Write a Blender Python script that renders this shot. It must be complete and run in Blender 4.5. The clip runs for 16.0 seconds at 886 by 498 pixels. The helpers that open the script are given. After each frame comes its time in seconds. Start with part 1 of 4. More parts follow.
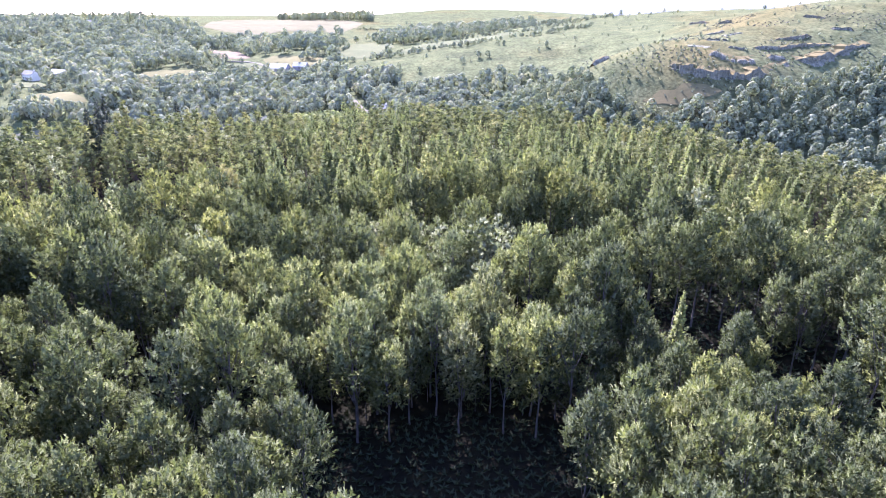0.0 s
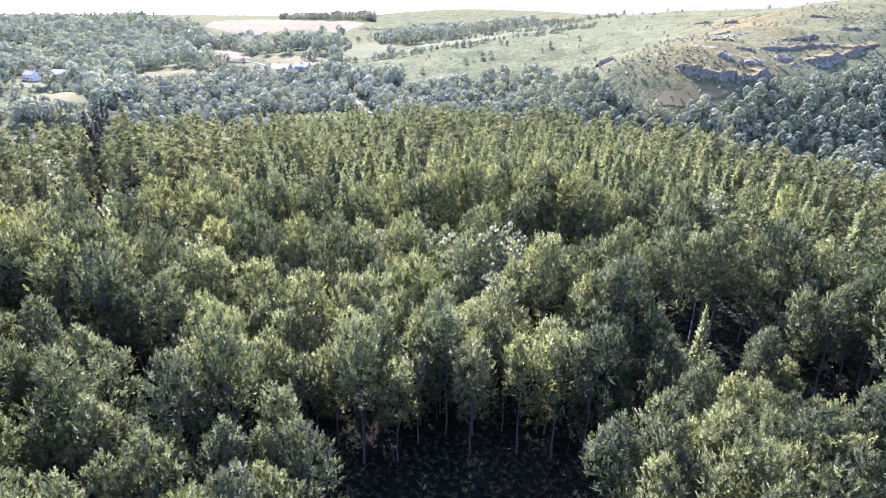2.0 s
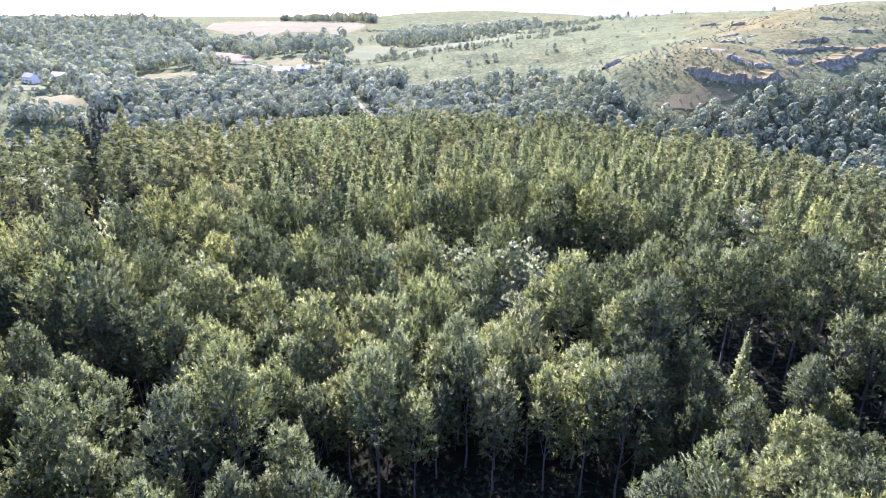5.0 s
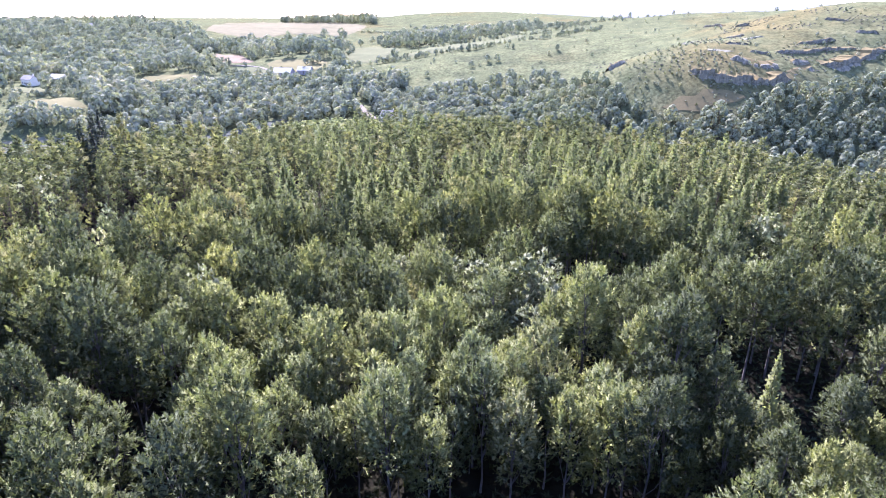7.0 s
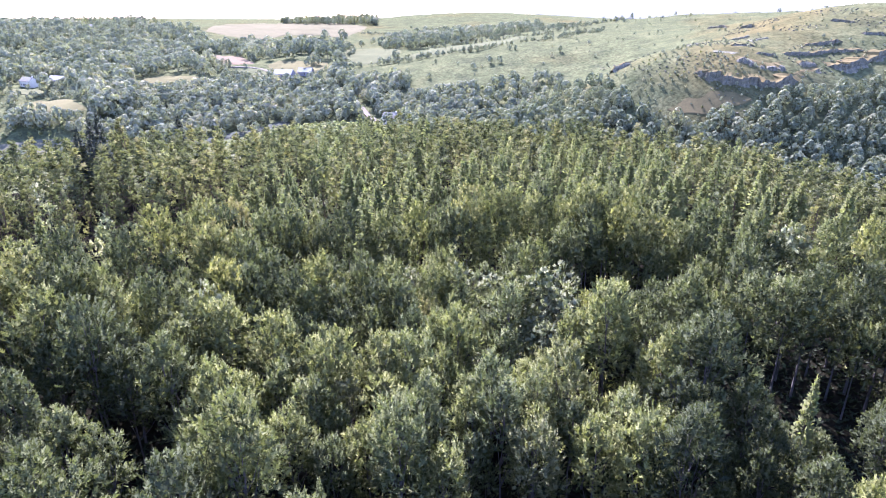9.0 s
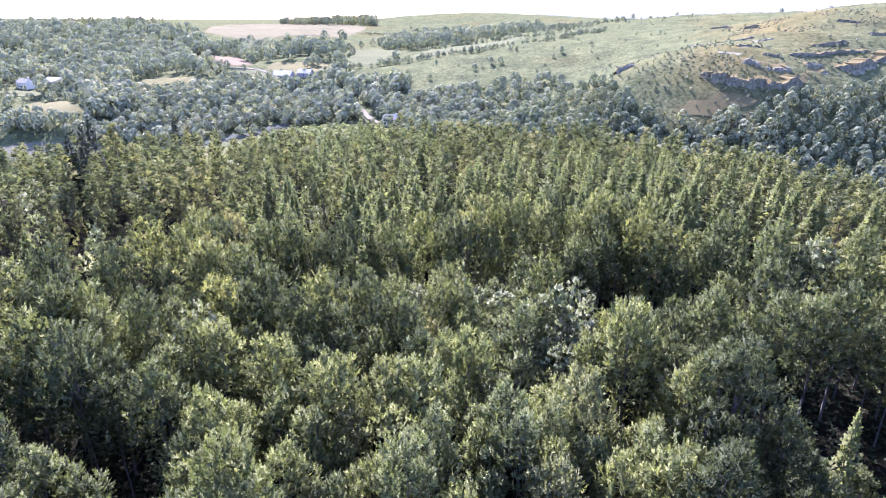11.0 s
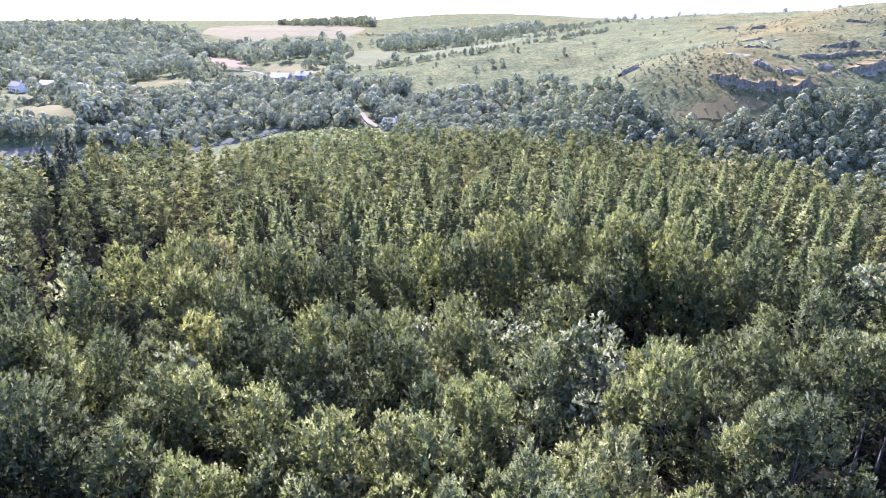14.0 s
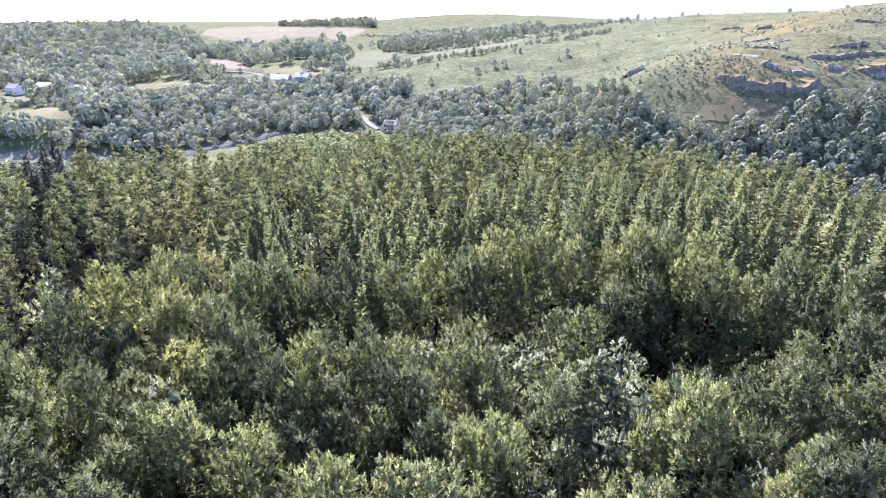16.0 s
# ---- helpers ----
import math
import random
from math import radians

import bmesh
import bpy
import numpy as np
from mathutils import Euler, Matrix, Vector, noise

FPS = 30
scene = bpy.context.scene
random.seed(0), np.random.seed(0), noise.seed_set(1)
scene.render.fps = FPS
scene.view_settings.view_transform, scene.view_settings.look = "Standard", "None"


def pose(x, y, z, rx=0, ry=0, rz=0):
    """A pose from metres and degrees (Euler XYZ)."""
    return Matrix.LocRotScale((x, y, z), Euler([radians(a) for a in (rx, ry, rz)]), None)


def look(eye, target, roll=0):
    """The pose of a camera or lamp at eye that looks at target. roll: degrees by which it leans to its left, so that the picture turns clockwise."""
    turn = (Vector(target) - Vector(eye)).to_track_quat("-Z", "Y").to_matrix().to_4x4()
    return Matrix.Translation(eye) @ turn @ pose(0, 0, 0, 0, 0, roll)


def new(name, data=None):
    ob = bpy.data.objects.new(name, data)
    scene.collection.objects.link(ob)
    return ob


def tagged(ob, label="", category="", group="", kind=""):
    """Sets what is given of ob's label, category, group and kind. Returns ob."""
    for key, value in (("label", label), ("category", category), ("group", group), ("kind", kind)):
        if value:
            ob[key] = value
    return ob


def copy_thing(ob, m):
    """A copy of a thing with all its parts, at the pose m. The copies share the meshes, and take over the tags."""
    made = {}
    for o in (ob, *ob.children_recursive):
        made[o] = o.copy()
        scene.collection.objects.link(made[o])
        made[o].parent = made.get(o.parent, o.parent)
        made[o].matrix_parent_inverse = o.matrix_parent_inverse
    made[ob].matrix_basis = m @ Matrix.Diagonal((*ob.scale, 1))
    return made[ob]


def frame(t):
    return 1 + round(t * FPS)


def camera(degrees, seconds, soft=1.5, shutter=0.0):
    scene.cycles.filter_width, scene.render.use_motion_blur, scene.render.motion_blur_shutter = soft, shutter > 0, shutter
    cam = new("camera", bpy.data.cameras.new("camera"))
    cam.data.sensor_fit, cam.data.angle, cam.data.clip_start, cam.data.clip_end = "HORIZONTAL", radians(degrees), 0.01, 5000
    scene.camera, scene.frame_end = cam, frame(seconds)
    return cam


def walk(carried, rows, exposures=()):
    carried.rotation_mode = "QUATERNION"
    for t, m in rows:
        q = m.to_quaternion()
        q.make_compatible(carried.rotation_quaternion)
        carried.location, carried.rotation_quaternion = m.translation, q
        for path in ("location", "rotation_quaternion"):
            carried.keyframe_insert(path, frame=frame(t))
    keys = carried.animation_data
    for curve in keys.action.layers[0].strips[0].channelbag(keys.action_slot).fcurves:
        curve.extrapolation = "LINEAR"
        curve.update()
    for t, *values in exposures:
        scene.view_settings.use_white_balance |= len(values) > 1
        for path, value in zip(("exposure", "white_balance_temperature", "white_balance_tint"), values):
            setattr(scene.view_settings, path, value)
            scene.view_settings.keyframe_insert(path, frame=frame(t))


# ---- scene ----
cam = camera(71.1, 16.0, 1.0)
PATH = [
    (0, (-0.496, -1.178, 44.38), (-0.488, 0.685, 43.653), 0.3),
    (0.5, (-0.725, -0.312, 44.403), (-0.718, 1.551, 43.675), 0.3),
    (1, (-0.979, 0.557, 44.426), (-0.973, 2.419, 43.697), 0.3),
    (1.5, (-1.272, 1.406, 44.443), (-1.267, 3.269, 43.715), 0.2),
    (2, (-1.568, 2.288, 44.497), (-1.564, 4.151, 43.769), 0.3),
    (2.5, (-1.906, 3.209, 44.529), (-1.902, 5.072, 43.801), 0.3),
    (3, (-2.242, 4.13, 44.544), (-2.238, 5.993, 43.817), 0.3),
    (3.5, (-2.586, 5.021, 44.557), (-2.583, 6.884, 43.83), 0.3),
    (4, (-2.95, 5.883, 44.576), (-2.947, 7.747, 43.85), 0.3),
    (6.5, (-4.761, 10.307, 44.746), (-4.759, 12.172, 44.024), 0.3),
    (7, (-5.101, 11.171, 44.785), (-5.099, 13.036, 44.064), 0.2),
    (7.5, (-5.438, 12.057, 44.824), (-5.436, 13.923, 44.103), 0.2),
    (8, (-5.858, 12.987, 44.895), (-5.855, 14.853, 44.175), 0.2),
    (8.5, (-6.308, 13.88, 44.981), (-6.305, 15.746, 44.262), 0.2),
    (9, (-6.692, 14.858, 45.037), (-6.689, 16.724, 44.318), 0.2),
    (11.5, (-7.866, 20.902, 45.337), (-7.86, 22.768, 44.619), 0.1),
    (12, (-8.045, 22.328, 45.366), (-8.039, 24.195, 44.649), 0.0),
    (12.5, (-8.252, 23.827, 45.389), (-8.246, 25.694, 44.672), 0.0),
    (13, (-8.394, 25.272, 45.42), (-8.388, 27.139, 44.702), 0.0),
    (13.5, (-8.587, 26.738, 45.414), (-8.58, 28.605, 44.697), -0.0),
    (14, (-8.735, 28.215, 45.405), (-8.728, 30.082, 44.688), -0.0),
    (14.5, (-8.832, 29.725, 45.387), (-8.826, 31.593, 44.672), -0.0),
    (15, (-8.972, 31.223, 45.355), (-8.966, 33.091, 44.641), -0.1),
    (15.5, (-9.148, 32.655, 45.345), (-9.142, 34.523, 44.63), -0.1),
    (16, (-9.292, 34.035, 45.332), (-9.288, 35.903, 44.617), -0.1),
]
walk(cam, [(t, look(eye, target, roll)) for t, eye, target, roll in PATH], [(0, 3.29, 5390, 53), (16, 3.05, 5390, 53)])


# ---- light ----
SUN_TURN, SUN_UP = -14.0, 42.0
world = bpy.data.worlds.new("sky")
scene.world = world
world.use_nodes = True
wn = world.node_tree.nodes
sky = wn.new("ShaderNodeTexSky")
sky.sky_type, sky.sun_disc = "NISHITA", False
sky.sun_elevation, sky.sun_rotation = radians(SUN_UP), radians(SUN_TURN)
sky.air_density, sky.dust_density, sky.ozone_density = 1.0, 0.6, 2.0
world.node_tree.links.new(sky.outputs[0], wn["Background"].inputs[0])
wn["Background"].inputs[1].default_value = 0.125
sun_way = Vector((math.sin(radians(SUN_TURN)) * math.cos(radians(SUN_UP)), math.cos(radians(SUN_TURN)) * math.cos(radians(SUN_UP)), math.sin(radians(SUN_UP))))
sun = new("sun", bpy.data.lights.new("sun", "SUN"))
sun.data.energy, sun.data.angle, sun.data.color = 5.0, radians(0.6), (1.0, 0.96, 0.9)
sun.matrix_world = look((0, 0, 300), Vector((0, 0, 300)) - sun_way)


# ---- materials ----
def material(name):
    m = bpy.data.materials.new(name)
    m.use_nodes = True
    m.node_tree.nodes.clear()
    return m, m.node_tree.nodes, m.node_tree.links


def ramp(nodes, links, source, stops):
    r = nodes.new("ShaderNodeValToRGB")
    while len(r.color_ramp.elements) < len(stops):
        r.color_ramp.elements.new(0.5)
    for e, (p, c) in zip(r.color_ramp.elements, stops):
        e.position, e.color = p, (*c, 1)
    links.new(source, r.inputs[0])
    return r.outputs[0]


def math_node(nodes, links, op, a, b):
    n = nodes.new("ShaderNodeMath")
    n.operation = op
    for k, v in enumerate((a, b)):
        if isinstance(v, (int, float)):
            n.inputs[k].default_value = v
        else:
            links.new(v, n.inputs[k])
    return n.outputs[0]


def mixed(nodes, links, factor, a, b, mode="MIX"):
    n = nodes.new("ShaderNodeMix")
    n.data_type, n.blend_type = "RGBA", mode
    for k, v in ((0, factor), (6, a), (7, b)):
        if isinstance(v, (int, float)):
            n.inputs[k].default_value = v
        elif isinstance(v, tuple):
            n.inputs[k].default_value = (*v, 1)
        else:
            links.new(v, n.inputs[k])
    return n.outputs[2]


def noise_node(nodes, links, scale, detail=4, rough=0.55, space="Object"):
    co = nodes.new("ShaderNodeTexCoord")
    n = nodes.new("ShaderNodeTexNoise")
    n.inputs["Scale"].default_value, n.inputs["Detail"].default_value, n.inputs["Roughness"].default_value = scale, detail, rough
    links.new(co.outputs[space], n.inputs["Vector"])
    return n.outputs["Fac"]


def foliage(name, stops, glow=0.42, sheen=0.0, spread=0.35):
    """Leaves: a tone per tree, a lighter or darker one per spray, a slight one per leaf, light shining through and a dull sheen."""
    m, nodes, links = material(name)
    geo, info = nodes.new("ShaderNodeNewGeometry"), nodes.new("ShaderNodeObjectInfo")
    att, spray = nodes.new("ShaderNodeAttribute"), nodes.new("ShaderNodeAttribute")
    att.attribute_name, spray.attribute_name = "tone", "spray"
    tree = math_node(nodes, links, "FRACT", math_node(nodes, links, "ADD", att.outputs["Fac"], info.outputs["Random"]), 0)
    colour = ramp(nodes, links, tree, stops)
    hsv = nodes.new("ShaderNodeHueSaturation")
    links.new(colour, hsv.inputs["Color"])
    leaf = math_node(nodes, links, "MULTIPLY", math_node(nodes, links, "SUBTRACT", geo.outputs["Random Per Island"], 0.5), 0.3)
    bough = math_node(nodes, links, "MULTIPLY", math_node(nodes, links, "SUBTRACT", spray.outputs["Fac"], 0.5), spread * 2)
    links.new(math_node(nodes, links, "ADD", math_node(nodes, links, "ADD", leaf, bough), 1.0), hsv.inputs["Value"])
    links.new(math_node(nodes, links, "SUBTRACT", 0.51, math_node(nodes, links, "MULTIPLY", spray.outputs["Fac"], 0.024)), hsv.inputs["Hue"])
    diff, trans, gloss = (nodes.new("ShaderNodeBsdf" + k) for k in ("Diffuse", "Translucent", "Glossy"))
    links.new(hsv.outputs[0], diff.inputs["Color"])
    links.new(mixed(nodes, links, 1.0, hsv.outputs[0], (1.2, 1.3, 0.7), "MULTIPLY"), trans.inputs["Color"])
    a, out = nodes.new("ShaderNodeMixShader"), nodes.new("ShaderNodeOutputMaterial")
    a.inputs[0].default_value = glow
    links.new(diff.outputs[0], a.inputs[1]), links.new(trans.outputs[0], a.inputs[2])
    last = a.outputs[0]
    if sheen:
        gloss.inputs["Roughness"].default_value = 0.6
        gloss.inputs["Color"].default_value = (0.95, 0.97, 0.95, 1)
        b = nodes.new("ShaderNodeMixShader")
        b.inputs[0].default_value = sheen
        links.new(last, b.inputs[1]), links.new(gloss.outputs[0], b.inputs[2])
        last = b.outputs[0]
    links.new(last, out.inputs["Surface"])
    return m


def solid(name, dark, light, scale, rough=0.9, bump=0.3, detail=5, fine=8.0):
    """A plain rough surface: two tones in blotches, finer grain over them, and a little relief."""
    m, nodes, links = material(name)
    coarse, grain = noise_node(nodes, links, scale, detail), noise_node(nodes, links, scale * fine, 3)
    colour = ramp(nodes, links, coarse, [(0.3, dark), (0.7, light)])
    colour = mixed(nodes, links, 0.35, colour, ramp(nodes, links, grain, [(0.3, dark), (0.7, light)]))
    bsdf, out, relief = nodes.new("ShaderNodeBsdfPrincipled"), nodes.new("ShaderNodeOutputMaterial"), nodes.new("ShaderNodeBump")
    relief.inputs["Strength"].default_value, relief.inputs["Distance"].default_value = bump, 0.1
    links.new(grain, relief.inputs["Height"]), links.new(relief.outputs[0], bsdf.inputs["Normal"])
    links.new(colour, bsdf.inputs["Base Color"])
    bsdf.inputs["Roughness"].default_value = rough
    bsdf.inputs["Specular IOR Level"].default_value = 0.0 if rough > 0.8 else 0.3
    links.new(bsdf.outputs[0], out.inputs["Surface"])
    return m


def land():
    """Forest floor, pasture, bracken and dry grass on the one sheet of ground, by what grows there."""
    m, nodes, links = material("land")
    cover, dry = nodes.new("ShaderNodeAttribute"), nodes.new("ShaderNodeAttribute")
    cover.attribute_name, dry.attribute_name = "grass", "dry"
    big, mid, small = (noise_node(nodes, links, s, 5) for s in (0.012, 0.06, 0.6))
    # leaf litter darkened far down: the canopy's shade is put into its colour
    shaded_litter = ramp(nodes, links, small, [(0.3, (0.005, 0.005, 0.004)), (0.6, (0.009, 0.009, 0.005)), (0.8, (0.007, 0.010, 0.005))])
    green = ramp(nodes, links, mid, [(0.3, (0.045, 0.052, 0.026)), (0.5, (0.062, 0.071, 0.032)), (0.7, (0.079, 0.084, 0.038))])
    straw = ramp(nodes, links, mid, [(0.3, (0.051, 0.051, 0.023)), (0.5, (0.072, 0.066, 0.027)), (0.72, (0.093, 0.082, 0.034))])
    fleck = ramp(nodes, links, small, [(0.35, (0.6, 0.62, 0.6)), (0.6, (1.1, 1.1, 1.1))])
    amount = math_node(nodes, links, "ADD", dry.outputs["Fac"], math_node(nodes, links, "MULTIPLY", math_node(nodes, links, "SUBTRACT", big, 0.5), 1.6))
    edge = ramp(nodes, links, amount, [(0.35, (0, 0, 0)), (0.65, (1, 1, 1))])
    rough_grass = ramp(nodes, links, noise_node(nodes, links, 0.19, 6, 0.65), [(0.36, (0.74, 0.78, 0.76)), (0.5, (0.97, 0.97, 0.97)), (0.66, (1.14, 1.12, 1.08))])
    field = mixed(nodes, links, 1.0, mixed(nodes, links, edge, green, straw), fleck, "MULTIPLY")
    field = mixed(nodes, links, 1.0, field, rough_grass, "MULTIPLY")
    colour = mixed(nodes, links, cover.outputs["Fac"], shaded_litter, field)
    bsdf, out, relief = nodes.new("ShaderNodeBsdfPrincipled"), nodes.new("ShaderNodeOutputMaterial"), nodes.new("ShaderNodeBump")
    relief.inputs["Strength"].default_value, relief.inputs["Distance"].default_value = 0.6, 0.6
    links.new(small, relief.inputs["Height"]), links.new(relief.outputs[0], bsdf.inputs["Normal"])
    links.new(colour, bsdf.inputs["Base Color"])
    bsdf.inputs["Roughness"].default_value, bsdf.inputs["Specular IOR Level"].default_value = 1.0, 0.0
    links.new(bsdf.outputs[0], out.inputs["Surface"])
    return m


# dark tone for the nearer beeches, with their shade put into the colour
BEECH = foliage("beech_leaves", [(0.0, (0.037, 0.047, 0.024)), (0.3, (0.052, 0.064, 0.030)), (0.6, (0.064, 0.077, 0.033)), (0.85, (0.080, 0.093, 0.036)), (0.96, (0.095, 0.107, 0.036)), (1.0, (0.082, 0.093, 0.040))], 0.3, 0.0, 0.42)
# beech leaves made lighter and yellower: the crest's sunlight is in the colour
CREST = foliage("sunlit_crest_beech_leaves", [(0.0, (0.072, 0.084, 0.036)), (0.5, (0.093, 0.105, 0.039)), (0.85, (0.122, 0.129, 0.040)), (0.95, (0.115, 0.121, 0.044)), (1.0, (0.113, 0.099, 0.047))], 0.3, 0.0, 0.42)
# lighter copy for the middle of the wood, sunlight put into the colour
BEECH_LIT = foliage("sunlit_beech_leaves", [(0.0, (0.068, 0.084, 0.040)), (0.3, (0.087, 0.103, 0.044)), (0.6, (0.103, 0.119, 0.046)), (0.9, (0.115, 0.129, 0.047)), (1.0, (0.107, 0.117, 0.053))], 0.3, 0.0, 0.42)
PALE = foliage("pale_leaves", [(0.0, (0.089, 0.105, 0.053)), (0.5, (0.110, 0.126, 0.066)), (1.0, (0.137, 0.149, 0.085))], 0.25, 0.0, 0.25)
LARCH = foliage("larch_needles", [(0.0, (0.068, 0.085, 0.038)), (0.5, (0.087, 0.103, 0.044)), (1.0, (0.107, 0.121, 0.049))], 0.5, 0.0, 0.15)
PINE = foliage("pine_needles", [(0.0, (0.047, 0.057, 0.029)), (0.6, (0.068, 0.077, 0.034)), (1.0, (0.099, 0.100, 0.041))], 0.4, 0.0, 0.25)
SPRUCE = foliage("spruce_needles", [(0.0, (0.030, 0.039, 0.029)), (1.0, (0.045, 0.054, 0.038))], 0.25, 0.0, 0.2)
SCRUB = foliage("birch_leaves", [(0.0, (0.100, 0.118, 0.055)), (0.6, (0.128, 0.142, 0.061)), (1.0, (0.160, 0.165, 0.074))], 0.3, 0.0, 0.25)
# far leaves paled and greyed: the haze of distance is put into the colour
WOOD = foliage("hazed_woodland_leaves", [(0.0, (0.103, 0.119, 0.078)), (0.5, (0.138, 0.152, 0.096)), (0.85, (0.172, 0.183, 0.112)), (1.0, (0.207, 0.205, 0.121))], 0.25, 0.0, 0.12)
# the same haze-paled leaves, about a fifth darker, for trees in the gorge
GORGE_WOOD = foliage("hazed_gorge_leaves", [(0.0, (0.081, 0.098, 0.061)), (0.5, (0.108, 0.124, 0.074)), (0.85, (0.135, 0.150, 0.087)), (1.0, (0.162, 0.168, 0.094))], 0.25, 0.0, 0.12)
RUST = foliage("rust_leaves", [(0.0, (0.160, 0.079, 0.053)), (1.0, (0.200, 0.103, 0.063))], 0.3, 0.01)
# bracken green darkened, with the clearing's shade put into the colour
FERN = foliage("shaded_bracken_fronds", [(0.0, (0.023, 0.031, 0.015)), (1.0, (0.037, 0.048, 0.022))], 0.2, 0.003)
BARK = solid("grey_bark", (0.036, 0.034, 0.028), (0.102, 0.096, 0.084), 2.0)
PINE_BARK = solid("pine_bark", (0.04, 0.032, 0.024), (0.1, 0.075, 0.052), 2.5)
LIMESTONE = solid("limestone", (0.042, 0.043, 0.029), (0.145, 0.144, 0.1), 0.7, 0.9, 0.9)
PAVEMENT = solid("bare_limestone_pavement", (0.07, 0.073, 0.046), (0.155, 0.156, 0.108), 0.6, 0.9, 0.6)
OCHRE = solid("dry_terrace_grass", (0.063, 0.058, 0.026), (0.099, 0.083, 0.037), 0.12)
STONE_WALL = solid("grey_stone_wall", (0.14, 0.135, 0.125), (0.24, 0.23, 0.21), 0.6)
LAND = land()
STRAW = solid("cut_hay_field", (0.070, 0.071, 0.032), (0.100, 0.095, 0.044), 0.04)
PLOUGH = solid("pink_stubble_field", (0.088, 0.071, 0.043), (0.114, 0.095, 0.058), 0.05)
LAWN = solid("green_meadow", (0.058, 0.066, 0.032), (0.080, 0.085, 0.042), 0.05)
HILL_GRASS = solid("dry_hill_grass", (0.070, 0.069, 0.036), (0.100, 0.095, 0.052), 0.012)
GRAVEL = solid("river_gravel", (0.044, 0.047, 0.029), (0.085, 0.087, 0.057), 0.12)
TARMAC = solid("sunlit_road", (0.088, 0.083, 0.06), (0.125, 0.118, 0.088), 0.2)
RENDERED = solid("white_render", (0.4, 0.385, 0.29), (0.5, 0.48, 0.37), 0.5)
SLATE = solid("slate_roof", (0.12, 0.118, 0.092), (0.2, 0.197, 0.16), 0.8)
TIN = solid("pale_sheet_roof", (0.22, 0.215, 0.16), (0.3, 0.292, 0.225), 0.4, 0.9)
GLASS = solid("dark_window", (0.02, 0.025, 0.03), (0.04, 0.045, 0.05), 0.5, 0.15)
DOOR_PAINT = solid("dark_door_paint", (0.06, 0.05, 0.04), (0.1, 0.08, 0.06), 1.0, 0.5)
WATER = solid("river_water", (0.03, 0.036, 0.026), (0.05, 0.056, 0.04), 0.1, 0.9, 0.15)


# hills glow by emission, the air's haze put into their pale blue
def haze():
    m, nodes, links = material("haze_glow_hills")
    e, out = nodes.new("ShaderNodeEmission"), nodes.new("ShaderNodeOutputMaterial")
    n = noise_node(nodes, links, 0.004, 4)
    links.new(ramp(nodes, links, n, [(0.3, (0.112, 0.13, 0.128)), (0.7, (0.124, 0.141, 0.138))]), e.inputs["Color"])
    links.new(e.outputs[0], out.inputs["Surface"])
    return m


HAZE = haze()

# ---- ground ----
RIDGE_HILLS = [
    (0, 0, 70, 10.9), (-80, 60, 60, 3.1), (0, 60, 45, -4.5), (45, 85, 40, 2.7), (90, 70, 60, 4.6),
    (-90, 140, 60, 14.9), (-30, 150, 50, -2.5), (35, 150, 50, 11.9), (100, 150, 50, 5.3), (-60, 240, 70, 9.7), (-76, 104, 28, 3.4), (28, 178, 35, 3.2),
]
VALLEY_HILLS = [
    (20, 230, 70, -0.1), (130, 230, 60, -9.7), (230, 250, 80, -13.5), (90, 310, 45, -10.7), (125, 305, 25, 9.3),
    (165, 310, 45, 13.1), (-120, 240, 38, -10.8), (-62, 290, 35, 5.8),
]
FAR_HILLS = [
    (120, 350, 40, 21.6), (220, 390, 70, 24.9), (310, 400, 90, 31.1), (70, 380, 60, -6.8), (-60, 370, 60, -10.5),
    (-150, 370, 55, -7.4), (-240, 370, 60, -16.3), (-210, 520, 80, 1.2), (-310, 500, 90, 4.2), (-110, 510, 70, -10.6),
    (-20, 480, 80, 8.9), (110, 500, 90, 16.6), (-90, 610, 110, 11.2), (60, 680, 130, 5.0), (190, 720, 140, 23.2),
    (250, 900, 200, 6.8), (-330, 700, 150, -5.0),
]
SKYLINE_HILLS = [
    (-250, 920, 180, 3.7), (-470, 880, 190, 17.0), (-320, 1150, 200, 7.7), (-260, 1420, 220, -12.2), (20, 1440, 260, 51.8),
    (330, 1400, 300, 0.4), (450, 600, 180, 37.5), (-700, 700, 250, 7.3), (-400, 330, 120, -8.0), (-550, 1400, 250, 17.5),
    (-240, 405, 28, 18.6), (85, 340, 28, 15.5), (560, 950, 220, 30.6), (-160, 590, 60, 7.5), (150, 640, 70, -0.9),
    (900, 1400, 400, 45.0), (-1000, 1300, 400, 25.5),
]
HILLS = np.array(RIDGE_HILLS + VALLEY_HILLS + FAR_HILLS + SKYLINE_HILLS)
VALLEY_FLOOR = -14.0


def smooth(a, b, v):
    s = np.clip((np.asarray(v, float) - a) / (b - a), 0, 1)
    return s * s * (3 - 2 * s)


def wave(x, y, size, seed=0.0):
    """A cheap rolling unevenness between -1 and 1."""
    a, b = x / size + seed, y / size - seed * 1.7
    return (np.sin(a * 1.3 + 1.1 * np.sin(b * 0.9)) + np.sin(b * 1.7 + 1.3 * np.sin(a * 0.7 + 2)) + np.sin((a + b) * 0.8 + seed)) / 3


